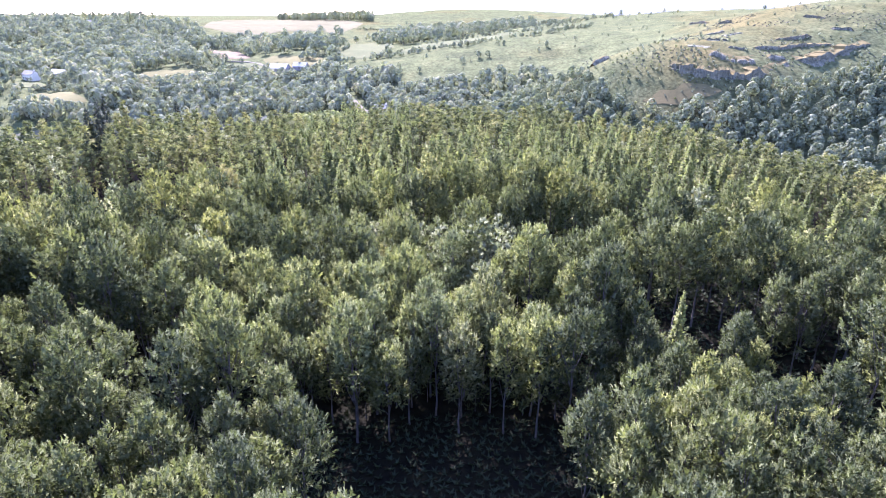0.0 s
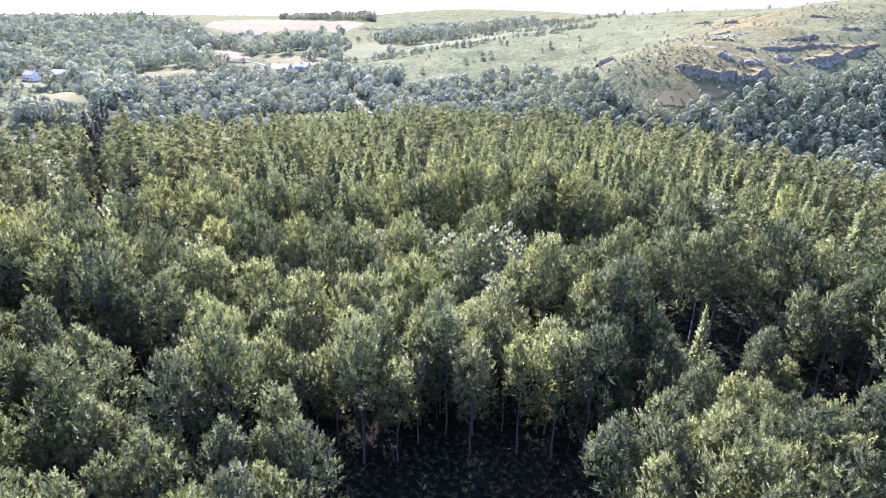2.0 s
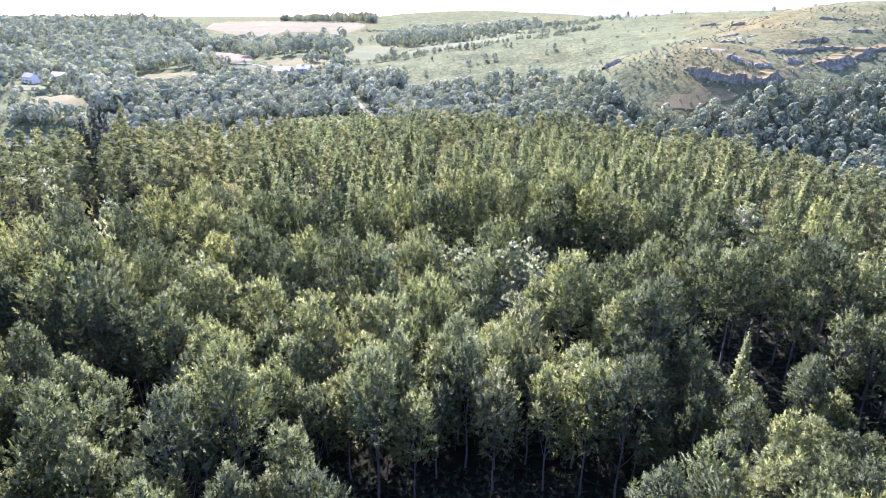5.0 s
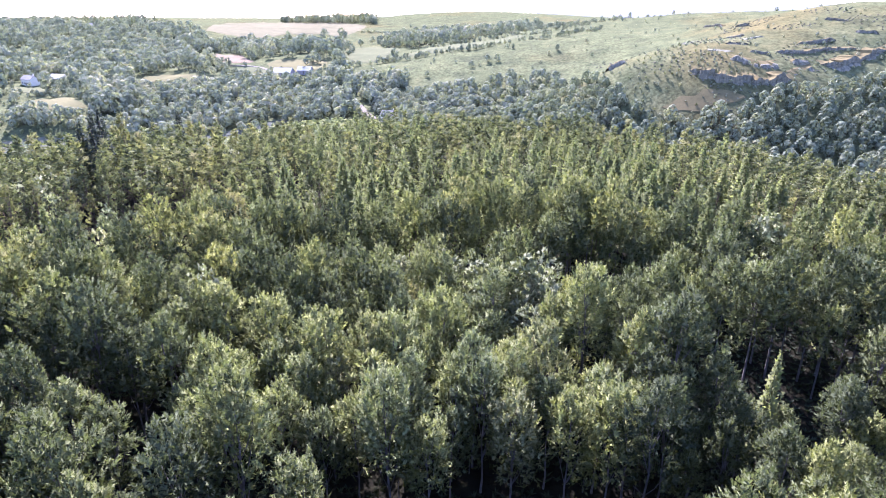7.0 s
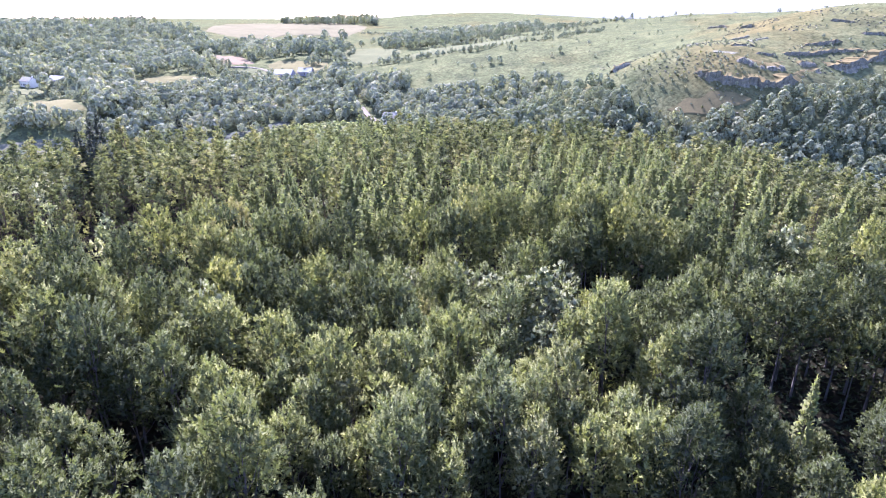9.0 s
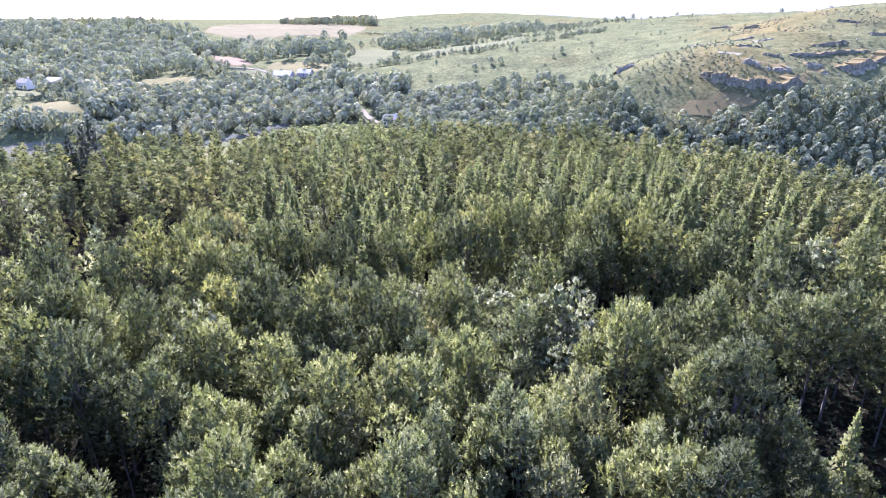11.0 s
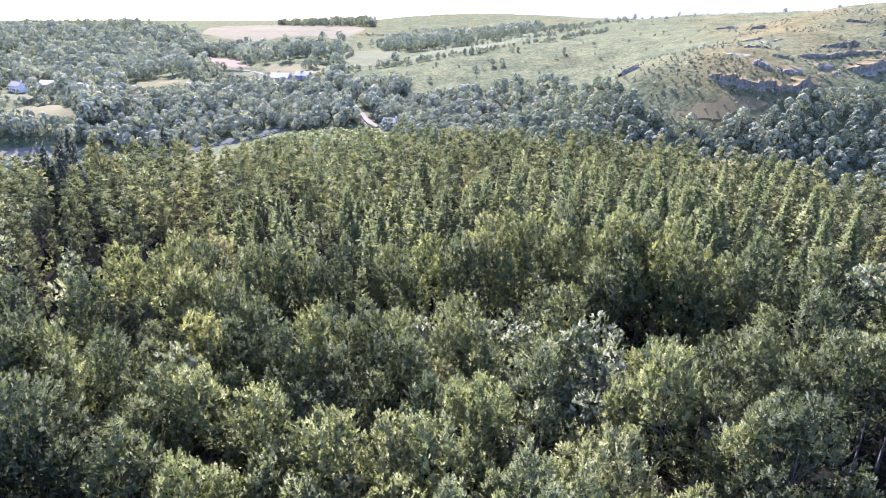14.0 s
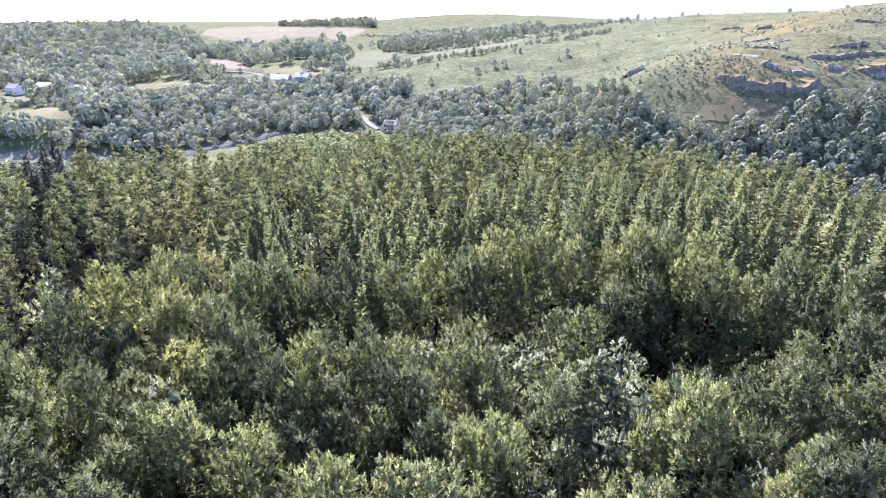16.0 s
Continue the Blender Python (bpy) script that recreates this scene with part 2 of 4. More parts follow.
def height(x, y):
    x, y = np.asarray(x, float), np.asarray(y, float)
    z = np.full(np.broadcast(x, y).shape, VALLEY_FLOOR)
    for hx, hy, r, up in HILLS:
        z = z + up * np.exp(-((x - hx) ** 2 + (y - hy) ** 2) / (2 * r * r))
    far = smooth(240, 420, np.hypot(x, y))
    return z + far * (0.9 * wave(x, y, 14.0, 2.0) + 0.5 * wave(x, y, 5.5, 5.0)) + 0.25 * wave(x, y, 6.0, 1.0)


def inside(x, y, outline):
    """Whether places lie within an outline."""
    x, y = np.asarray(x, float), np.asarray(y, float)
    hit = np.zeros(np.broadcast(x, y).shape, bool)
    for (ax, ay), (bx, by) in zip(outline, outline[1:] + outline[:1]):
        if ay != by:
            hit ^= ((ay > y) != (by > y)) & (x < (bx - ax) * (y - ay) / (by - ay) + ax)
    return hit


def mesh_object(name, verts, faces, mats, parent=None, label=""):
    me = bpy.data.meshes.new(name)
    me.from_pydata([tuple(v) for v in verts], [], faces)
    for m in mats if isinstance(mats, (list, tuple)) else [mats]:
        me.materials.append(m)
    me.update()
    ob = new(name, me)
    if parent:
        ob.parent = parent
    if label:
        ob["label"] = label
    return ob


def steps(spans):
    out = []
    for a, b, d in spans:
        out += list(np.arange(a, b, d))
    return np.array(out)


gx = steps([(-4600, -1200, 200), (-1200, -480, 24), (-480, -300, 8), (-300, 320, 4), (320, 560, 8), (560, 1300, 25), (1300, 4700, 200)])
gy = steps([(-1500, -60, 120), (-60, 200, 5), (200, 480, 4), (480, 720, 8), (720, 1700, 20), (1700, 4700, 200)])
GX, GY = np.meshgrid(gx, gy)
GZ = height(GX, GY)
nx, ny = len(gx), len(gy)
idx = np.arange(nx * ny).reshape(ny, nx)
quads = np.stack([idx[:-1, :-1], idx[:-1, 1:], idx[1:, 1:], idx[1:, :-1]], -1).reshape(-1, 4)
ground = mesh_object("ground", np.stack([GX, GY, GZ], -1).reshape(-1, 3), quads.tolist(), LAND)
ground.data.polygons.foreach_set("use_smooth", np.ones(len(quads), bool))
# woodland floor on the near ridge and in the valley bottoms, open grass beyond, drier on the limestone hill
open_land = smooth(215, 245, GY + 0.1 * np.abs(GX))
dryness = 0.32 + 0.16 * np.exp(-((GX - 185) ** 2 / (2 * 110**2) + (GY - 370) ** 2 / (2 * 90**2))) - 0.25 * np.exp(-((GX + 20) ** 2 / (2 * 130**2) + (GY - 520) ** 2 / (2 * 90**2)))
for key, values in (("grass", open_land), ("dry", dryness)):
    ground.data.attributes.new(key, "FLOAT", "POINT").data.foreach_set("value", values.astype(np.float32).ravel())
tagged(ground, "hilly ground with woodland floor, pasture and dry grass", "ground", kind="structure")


def far_ridge(name, distance, low, high, seed):
    """A distant hazy line of hills, a long ridge with a back slope."""
    verts, faces = [], []
    spread = np.radians(np.arange(-62, 62.1, 1.0))
    for k, a in enumerate(spread):
        top = low + (high - low) * (0.5 + 0.5 * float(wave(math.degrees(a) * 1.0, seed * 3.0, 7.0, seed)))
        top -= 130 * float(1 - smooth(3, 13, math.degrees(a)))
        for d, z in ((distance - 500, -60), (distance - 120, top * 0.7), (distance, top), (distance + 300, -60)):
            verts.append((d * math.sin(a), d * math.cos(a), z))
        if k:
            o = 4 * k
            faces += [(o - 4 + j, o + j, o + j + 1, o - 3 + j) for j in range(3)]
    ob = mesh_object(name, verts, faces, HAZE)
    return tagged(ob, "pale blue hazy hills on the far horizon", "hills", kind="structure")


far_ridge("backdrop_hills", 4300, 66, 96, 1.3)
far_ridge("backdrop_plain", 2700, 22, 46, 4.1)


def patch(name, outline, mat, label, lift=0.3, rings=14, around=72):
    """A field, pool or gravel bank that lies on the ground, inside an outline with softened corners."""
    pts = np.array(outline, float)
    mid = pts.mean(0)
    loop = np.vstack([pts, pts[:1]])
    cut = np.concatenate([[0], np.cumsum(np.hypot(*np.diff(loop, axis=0).T))])
    s = np.linspace(0, cut[-1], around, endpoint=False)
    edge = np.stack([np.interp(s, cut, loop[:, k]) for k in (0, 1)], -1)
    edge = (np.roll(edge, 1, 0) + 2 * edge + np.roll(edge, -1, 0)) / 4
    verts, faces = [(*mid, float(height(*mid)) + lift)], []
    for r in range(1, rings + 1):
        p = mid + (edge - mid) * (r / rings)
        z = height(p[:, 0], p[:, 1]) + (lift if r < rings else -0.4)
        verts += [(*q, w) for q, w in zip(p, z)]
    for k in range(around):
        n = (k + 1) % around
        faces.append((0, 1 + k, 1 + n))
        for r in range(rings - 1):
            a = 1 + r * around
            faces.append((a + k, a + around + k, a + around + n, a + n))
    ob = mesh_object(name, verts, faces, mat)
    return tagged(ob, label, "field", kind="structure")


def ribbon(name, line, width, mat, label, category, lift=0.35):
    """A road, track or river that follows a line over the ground."""
    pts = np.array(line, float)
    cut = np.concatenate([[0], np.cumsum(np.hypot(*np.diff(pts, axis=0).T))])
    s = np.arange(0, cut[-1], 3.0)
    mid = np.stack([np.interp(s, cut, pts[:, k]) for k in (0, 1)], -1)
    for _ in range(4):
        mid[1:-1] = (mid[:-2] + 2 * mid[1:-1] + mid[2:]) / 4
    along = np.gradient(mid, axis=0)
    side = np.stack([-along[:, 1], along[:, 0]], -1) / np.linalg.norm(along, axis=1, keepdims=True)
    verts, faces = [], []
    for k, (p, d) in enumerate(zip(mid, side)):
        z = float(height(*p)) + lift
        for f, drop in ((-0.56, -1.5), (-0.5, 0), (0, 0.08), (0.5, 0), (0.56, -1.5)):
            verts.append((*(p + d * width * f), z + drop))
        if k:
            o = 5 * k
            faces += [(o - 5 + j, o - 4 + j, o + 1 + j, o + j) for j in range(4)]
    return tagged(mesh_object(name, verts, faces, mat), label, category, kind="structure")


patch("field_hay", [(-292, 444), (-288, 454), (-270, 450), (-236, 411), (-226, 405), (-229, 397), (-243, 393), (-262, 402)], STRAW, "pale yellow mown hay field among hedges")
patch("field_lawn", [(-326, 486), (-299, 485), (-290, 470), (-312, 464)], LAWN, "green meadow beside the white farmhouse")
patch("field_upper", [(-412, 621), (-456, 690), (-470, 702), (-480, 640)], LAWN, "pale green field below the wooded hill")
patch("field_strip", [(-401, 612), (-379, 631), (-352, 582), (-373, 570)], LAWN, "narrow green field between the trees")
patch("field_knoll", [(-247, 526), (-220, 531), (-192, 521), (-197, 512), (-238, 508)], STRAW, "yellowish grass on top of a wooded knoll")
patch("field_stubble", [(-283, 715), (-268, 735), (-233, 714), (-183, 598), (-165, 568), (-178, 562), (-210, 588), (-255, 650)], PLOUGH, "pinkish tan stubble field above the woods")
patch("field_green", [(-182, 542), (-172, 555), (-160, 556), (-148, 541), (-147, 532), (-173, 532)], LAWN, "bright green small field by the track")
patch("field_tan", [(-157, 562), (-150, 575), (-128, 577), (-105, 573), (-100, 548), (-114, 534), (-135, 537), (-151, 550)], STRAW, "tan hay field beside the barns")
patch("field_hill", [(-343, 940), (-366, 1032), (-390, 1200), (-300, 1330), (-210, 1240), (-132, 1125), (-134, 1061), (-150, 945), (-189, 977), (-230, 950), (-253, 850), (-290, 900)], HILL_GRASS, "broad dry tan hillside under the skyline", 0.8, 24, 120)
patch("field_meadow", [(-115, 740), (-60, 690), (-42, 600), (-53, 580), (-60, 554), (-73, 550), (-88, 546), (-97, 590)], LAWN, "pale green meadow with scattered trees", 0.5)
patch("field_pasture", [(-38, 562), (-19, 578), (25, 605), (60, 622), (76, 625), (43, 541), (16, 533), (-10, 538), (-32, 542)], LAWN, "long green pasture strip along a hedge", 0.5)
patch("field_ochre", [(97, 309), (101, 308), (106, 310), (112, 306), (117, 308), (127, 304), (134, 299), (128, 297), (119, 299), (112, 298), (106, 302), (101, 304)], OCHRE, "dry yellow grass terrace below the crag", 0.35)
patch("field_clearing", [(-72, 275), (-60, 282), (-50, 280), (-55, 270), (-66, 268)], STRAW, "dry tan grass clearing on the slope", 0.4)
patch("gravel_bar", [(-262, 362), (-247, 366), (-231, 369), (-208, 375), (-197, 376), (-188, 366), (-208, 352), (-245, 346)], GRAVEL, "pale brown gravel bank beside the river", 0.5)
RIVER = [ (-174, 357), (-155, 363), (-146, 377), (-133, 389), (-118, 402), (-104, 412)]
ribbon("river_bank", RIVER, 12, GRAVEL, "pale gravel banks along the river", "river bank", 0.45)
ribbon("river", RIVER, 9, WATER, "shallow grey river between gravel banks", "river", 0.75)
ribbon("road", [(-104, 513), (-96, 492), (-80, 466), (-66, 440), (-59, 421), (-55, 409), (-51, 398), (-44, 388)], 3.6, TARMAC, "sunlit pale grey country road in the valley", "road")
ribbon("track", [(-185, 560), (-170, 556), (-160, 553), (-150, 543), (-135, 531)], 4, TARMAC, "pale stony farm track to the barns", "track")

# ---- foliage geometry ----
def unit(v):
    return v / np.maximum(np.linalg.norm(v, axis=-1, keepdims=True), 1e-9)


def blades(base, way, long, wide, rs, face, loose=0.35):
    """One pointed leaf spray for each place and direction, turned to its side of the crown: (n, 3, 3) corners."""
    up = unit(rs.normal(size=base.shape) * loose + face)
    side = unit(np.cross(way, up)) * (wide * 0.5)[:, None]
    return np.stack([base + side, base + way * long[:, None], base - side], 1)


def shoots(at, axis, reach, count, leaf, rs, width=0.42, slant=1.0, face=None):
    """Feathery fronds: count leaf sprays to both sides of each axis, shorter towards the tip."""
    n = len(at)
    face = unit(face - axis * (face * axis).sum(1)[:, None] + rs.normal(size=axis.shape) * 0.05)
    side = unit(np.cross(axis, face))
    at, axis, reach, face, side = (np.repeat(v, count, 0) for v in (at, axis, reach, face, side))
    s = np.tile(np.linspace(0.0, 1.0, count), n) + rs.uniform(-0.04, 0.04, n * count)
    hand = np.where(np.tile(np.arange(count), n) % 2 == 0, 1.0, -1.0)
    perp = unit(side * hand[:, None] + rs.normal(size=axis.shape) * 0.3)
    open_ = slant * (1.1 - 0.6 * s)
    way = unit(axis * np.cos(open_)[:, None] + perp * np.sin(open_)[:, None] + np.array([0, 0, -0.08]))
    long = np.repeat(np.broadcast_to(leaf, n), count) * (1.2 - 0.6 * s) * rs.uniform(0.7, 1.3, n * count)
    return blades(at + axis * (reach * s)[:, None], way, long, long * width * rs.uniform(0.75, 1.25, n * count), rs, face, 0.5)


def leafy(q, norm, spray):
    """Leaves with the side of the crown that they show and a number for their spray: (n, 5, 3)."""
    return np.concatenate([q, norm[:, None], np.repeat(np.asarray(spray, float)[:, None, None], 3, 2)], 1)


def on_lobes(rs, c, r, count, squash, inner=0.86, lift=0.3, loose=0.12):
    """Places spread over the rounded lobes of a crown, none inside another lobe, and the way that each faces."""
    at, d, n = np.zeros((0, 3)), np.zeros((0, 3)), 0
    weight = r * r / (r * r).sum()
    tall = np.array([1, 1, squash])
    while len(at) < count:
        k = rs.choice(len(c), 4 * count, p=weight)
        v = unit(rs.normal(size=(4 * count, 3)) + np.array([0, 0, lift]))
        p = c[k] + v * r[k][:, None] * tall * rs.uniform(1.0 - loose, 1.0 + loose * 0.7, (4 * count, 1))
        free = ~(np.linalg.norm((p[:, None] - c[None]) / tall, axis=2) < r * inner).any(1)
        at, d = np.concatenate([at, p[free]]), np.concatenate([d, v[free]])
    return at[:count], d[:count]


def puffs(rs, c, r, count, leaf, squash=1.1):
    """Leaf masses seen from afar: sprays laid over the rounded lobes of a crown."""
    at, d = on_lobes(rs, c, r, count, squash, 0.92, 0.3, 0.04)
    way = unit(np.cross(d, rs.normal(size=d.shape)) + d * 0.08)
    long = leaf * rs.uniform(0.65, 1.35, count)
    q = blades(at - way * (long * 0.4)[:, None], way, long, long * 0.95, rs, d, 0.05)
    return leafy(q, unit(d + rs.normal(size=d.shape) * 0.16), rs.random(count))


def lobes(rs, tall, radius, foot, count):
    """The rounded masses of which a broad crown is made: centres and radii."""
    c, r = [], []
    for k in range(count):
        h = (k + 0.5) / count
        a, z = 2.4 * k + rs.uniform(-0.5, 0.5), foot + (tall - foot) * (0.25 + 0.58 * h)
        out = radius * (0.62 * math.sqrt(max(0.0, 1 - h * h * 0.95))) * rs.uniform(0.75, 1.15)
        c.append((out * math.cos(a), out * math.sin(a), z + rs.uniform(-0.6, 0.6)))
        r.append(radius * rs.uniform(0.42, 0.6) * (1.05 - 0.25 * h))
    return np.array(c), np.array(r)


def spray_crown(rs, tall, radius, foot, tufts, sprays, per, leaf, reach=0.72, width=0.46, rise=0.7, lobe=0.25):
    """Beech and its like: an uneven dome of many upswept tufts with gaps between, each set with feathery sprays."""
    h = ((np.arange(tufts) + 0.5) / tufts) ** 0.6
    a = np.arange(tufts) * 2.399 + rs.uniform(-0.6, 0.6, tufts)
    sway = 1 + 0.22 * np.sin(a * 2 + rs.uniform(0, 6)) + 0.15 * np.sin(a * 3 + rs.uniform(0, 6))
    out = radius * np.sqrt(np.maximum(1.0 - h**2.2, 0.0)) * sway * rs.uniform(0.62, 1.12, tufts) * (0.72 + 0.28 * np.minimum(1, h / 0.4))
    r = radius * lobe * rs.uniform(0.55, 1.3, tufts)
    z = foot + (tall - foot) * h - r + rs.uniform(-0.9, 0.9, tufts)
    c = np.stack([out * np.cos(a), out * np.sin(a), z], -1)
    at, d = on_lobes(rs, c, r, sprays, 1.35, 0.75, 0.45, 0.2)
    round_ = unit(at - np.array([0, 0, foot + (tall - foot) * 0.3]))
    way = unit(d * 0.7 + round_ * 0.5 + np.array([0, 0, rise]) + rs.normal(size=d.shape) * 0.4)
    size = reach * rs.uniform(0.5, 1.5, sprays)
    face = unit(d * 0.8 + np.array([0, 0, 0.7]) + rs.normal(size=d.shape) * 0.3)
    q = shoots(at - way * (size * 0.5)[:, None], way, size, per, leaf, rs, width, 0.8, face)
    norm = unit(d * 0.8 + round_ * 0.2 + np.array([0, 0, 0.12]) + rs.normal(size=d.shape) * 0.32)
    norm = unit(np.repeat(norm, per, 0) + rs.normal(size=(sprays * per, 3)) * 0.14)
    pick = np.argsort(h)[:: max(1, tufts // 9)]
    return leafy(q, norm, np.repeat(rs.random(sprays), per)), (c * np.array([0.8, 0.8, 1]))[pick]


def cone_crown(rs, tall, radius, foot, n_branches, per, wide=0.3, droop=0.1, power=0.72):
    """Larch and spruce: tapering branch plumes in loose whorls round a straight stem."""
    h = np.linspace(0, 1, n_branches) ** 0.8
    a = np.arange(n_branches) * 2.399 + rs.uniform(-0.5, 0.5, n_branches)
    long = radius * (1.02 - h) ** power * rs.uniform(0.65, 1.15, n_branches) + 0.22
    mark = np.repeat(rs.random(n_branches), per)
    h, a, long = np.repeat(h, per), np.repeat(a, per), np.repeat(long, per)
    n = len(h)
    a = a + rs.normal(size=n) * 0.16
    way = unit(np.stack([np.cos(a), np.sin(a), -droop + 0.9 * h**2 + rs.normal(size=n) * 0.25], -1))
    start = rs.uniform(0.2, 0.9, n)
    z = foot + (tall - foot) * h + rs.normal(size=n) * 0.3
    at = np.stack([0 * z, 0 * z, z], -1) + way * (long * start)[:, None]
    side = unit(way + rs.normal(size=way.shape) * 0.45)
    face = unit(np.stack([np.cos(a) * 0.5, np.sin(a) * 0.5, np.full(n, 0.8)], -1))
    reach = np.minimum(long * (1.1 - start), 0.45 + 0.16 * long) * rs.uniform(0.75, 1.2, n)
    q = blades(at, side, reach, np.minimum(reach * wide * 1.3, 0.5) * rs.uniform(0.7, 1.3, n) + 0.05, rs, face, 0.5)
    norm = unit(np.stack([np.cos(a) * 0.4, np.sin(a) * 0.4, np.full(n, 0.85)], -1) + rs.normal(size=(n, 3)) * 0.2)
    return leafy(q, norm, mark)


def pine_crown(rs, tall, radius, foot, n_clumps, n_shoots, per, leaf):
    """Scots pine: flattened clumps of needles at the ends of crooked limbs."""
    out, ends = [], []
    for k in range(n_clumps):
        h = (k + 0.6) / n_clumps
        a = 2.4 * k + rs.uniform(-0.6, 0.6)
        o = radius * rs.uniform(0.35, 0.85) * (1.05 - h**1.5)
        c = np.array([o * math.cos(a), o * math.sin(a), foot + (tall - foot) * (0.06 + 0.92 * h)])
        d = unit(rs.normal(size=(n_shoots, 3)) * np.array([1, 1, 0.6]) + np.array([0, 0, 0.25]))
        at = c + d * radius * 0.34 * (1.1 - 0.4 * h)
        way = unit(d * 0.7 + np.array([0, 0, 0.5]))
        q = shoots(at - way * 0.3, way, np.full(n_shoots, 0.5), per, leaf, rs, 0.4, 1.1, unit(d * 0.6 + np.array([0, 0, 0.8])))
        norm = np.repeat(unit(d * 0.8 + np.array([0, 0, 0.3])), per, 0)
        out.append(leafy(q, unit(norm + rs.normal(size=norm.shape) * 0.2), np.full(len(q), rs.random())))
        ends.append(c)
    return np.concatenate(out), np.array(ends)


def leaf_mesh(name, q, mats, tone=None, slot=None):
    """One mesh of many loose three-cornered sprays: (n, 3, 3) corners, or (n, 5, 3) from leafy()."""
    n = len(q)
    me = bpy.data.meshes.new(name)
    spray = norm = None
    if q.shape[1] == 5:
        q, norm, spray = q[:, :3], q[:, 3], q[:, 4, 0]
        away = (np.cross(q[:, 1] - q[:, 0], q[:, 2] - q[:, 0]) * norm).sum(1) < 0
        q = np.where(away[:, None, None], q[:, ::-1], q)
    me.vertices.add(3 * n), me.loops.add(3 * n), me.polygons.add(n)
    me.vertices.foreach_set("co", np.ascontiguousarray(q, np.float32).ravel())
    me.loops.foreach_set("vertex_index", np.arange(3 * n, dtype=np.int32))
    me.polygons.foreach_set("loop_start", np.arange(0, 3 * n, 3, dtype=np.int32))
    for m in mats:
        me.materials.append(m)
    if slot is not None:
        me.polygons.foreach_set("material_index", slot.astype(np.int32))
    for key, values in (("tone", tone), ("spray", spray)):
        if values is not None:
            me.attributes.new(key, "FLOAT", "FACE").data.foreach_set("value", np.ascontiguousarray(values, np.float32))
    me.update(calc_edges=True)
    if norm is not None:
        me.polygons.foreach_set("use_smooth", np.ones(n, bool))
        me.attributes.new("custom_normal", "FLOAT_VECTOR", "POINT").data.foreach_set("vector", np.repeat(unit(norm), 3, 0).astype(np.float32).ravel())
    return me


def tube(path, radii, sides):
    """Corners and faces of a tapered limb along a path."""
    path = [Vector(p) for p in path]
    verts, faces = [], []
    for k, (p, r) in enumerate(zip(path, radii)):
        d = (path[min(k + 1, len(path) - 1)] - path[max(k - 1, 0)]).normalized()
        u = d.orthogonal().normalized()
        w = d.cross(u)
        for j in range(sides):
            t = 2 * math.pi * j / sides
            verts.append(p + (u * math.cos(t) + w * math.sin(t)) * r)
        if k:
            o = sides * k
            faces += [(o - sides + j, o - sides + (j + 1) % sides, o + (j + 1) % sides, o + j) for j in range(sides)]
    return verts, faces


def limb_mesh(name, limbs, mat, sides=6):
    verts, faces = [], []
    for path, radii in limbs:
        v, f = tube(path, radii, sides)
        faces += [tuple(i + len(verts) for i in g) for g in f]
        verts += v
    me = bpy.data.meshes.new(name)
    me.from_pydata([tuple(v) for v in verts], [], faces)
    me.materials.append(mat)
    me.polygons.foreach_set("use_smooth", np.ones(len(faces), bool))
    me.update()
    return me


def tree(name, label, category, group, crown, leaves, bark, tall, ends, girth=0.13, sides=7):
    """A tree as a thing at the origin: trunk, branches, crown."""
    rs = np.random.default_rng(len(crown) + int(tall * 10))
    root = tagged(new(name), label, category, group)
    lean = rs.uniform(-0.35, 0.35, 2)
    stem = [(lean[0] * k * k / 16 + 0.1 * math.sin(k * 1.7), lean[1] * k * k / 16 + 0.08 * math.cos(k * 2.1) - 0.08, -0.4 + (tall * 0.9) * k / 6) for k in range(7)]
    trunk = new("trunk", limb_mesh("trunk", [(stem, [girth * (1.35 if k == 0 else 1 - 0.13 * k) for k in range(7)])], bark, sides))
    trunk.parent = root
    limbs = []
    for e in ends:
        s = Vector(stem[min(5, max(2, int((e[2] - 2.6) / (tall * 0.15))))])
        m = s.lerp(Vector(e), 0.5) + Vector((0, 0, -0.35))
        limbs.append(([s, m, e], [girth * 0.38, girth * 0.26, girth * 0.1]))
    for one in limbs:
        new("branch", limb_mesh("branch", [one], bark, 4)).parent = root
    new("crown", leaf_mesh("crown", crown, [leaves])).parent = root
    return root


def turned(q, x, y, z, turn, size, tall=None):
    c, s = math.cos(turn), math.sin(turn)
    spin = np.array([[c, -s, 0], [s, c, 0], [0, 0, 1]])
    out = q.copy()
    out[:, :3] = q[:, :3] @ (spin * np.array([[size], [size], [tall or size]])).T + np.array([x, y, z])
    if q.shape[1] == 5:
        out[:, 3] = q[:, 3] @ spin.T
    return out


def stem_faces(tall, girth):
    """A plain three-sided tapering stem for trees in the mass."""
    a = [2.094 * k for k in range(4)]
    q = np.array([[(girth * math.cos(a[k]), girth * math.sin(a[k]), -0.5), (girth * math.cos(a[k + 1]), girth * math.sin(a[k + 1]), -0.5), (0, 0, tall)] for k in range(3)])
    return leafy(q, np.array([(math.cos(b + 1.05), math.sin(b + 1.05), 0.0) for b in a[:3]]), np.full(3, 0.5))


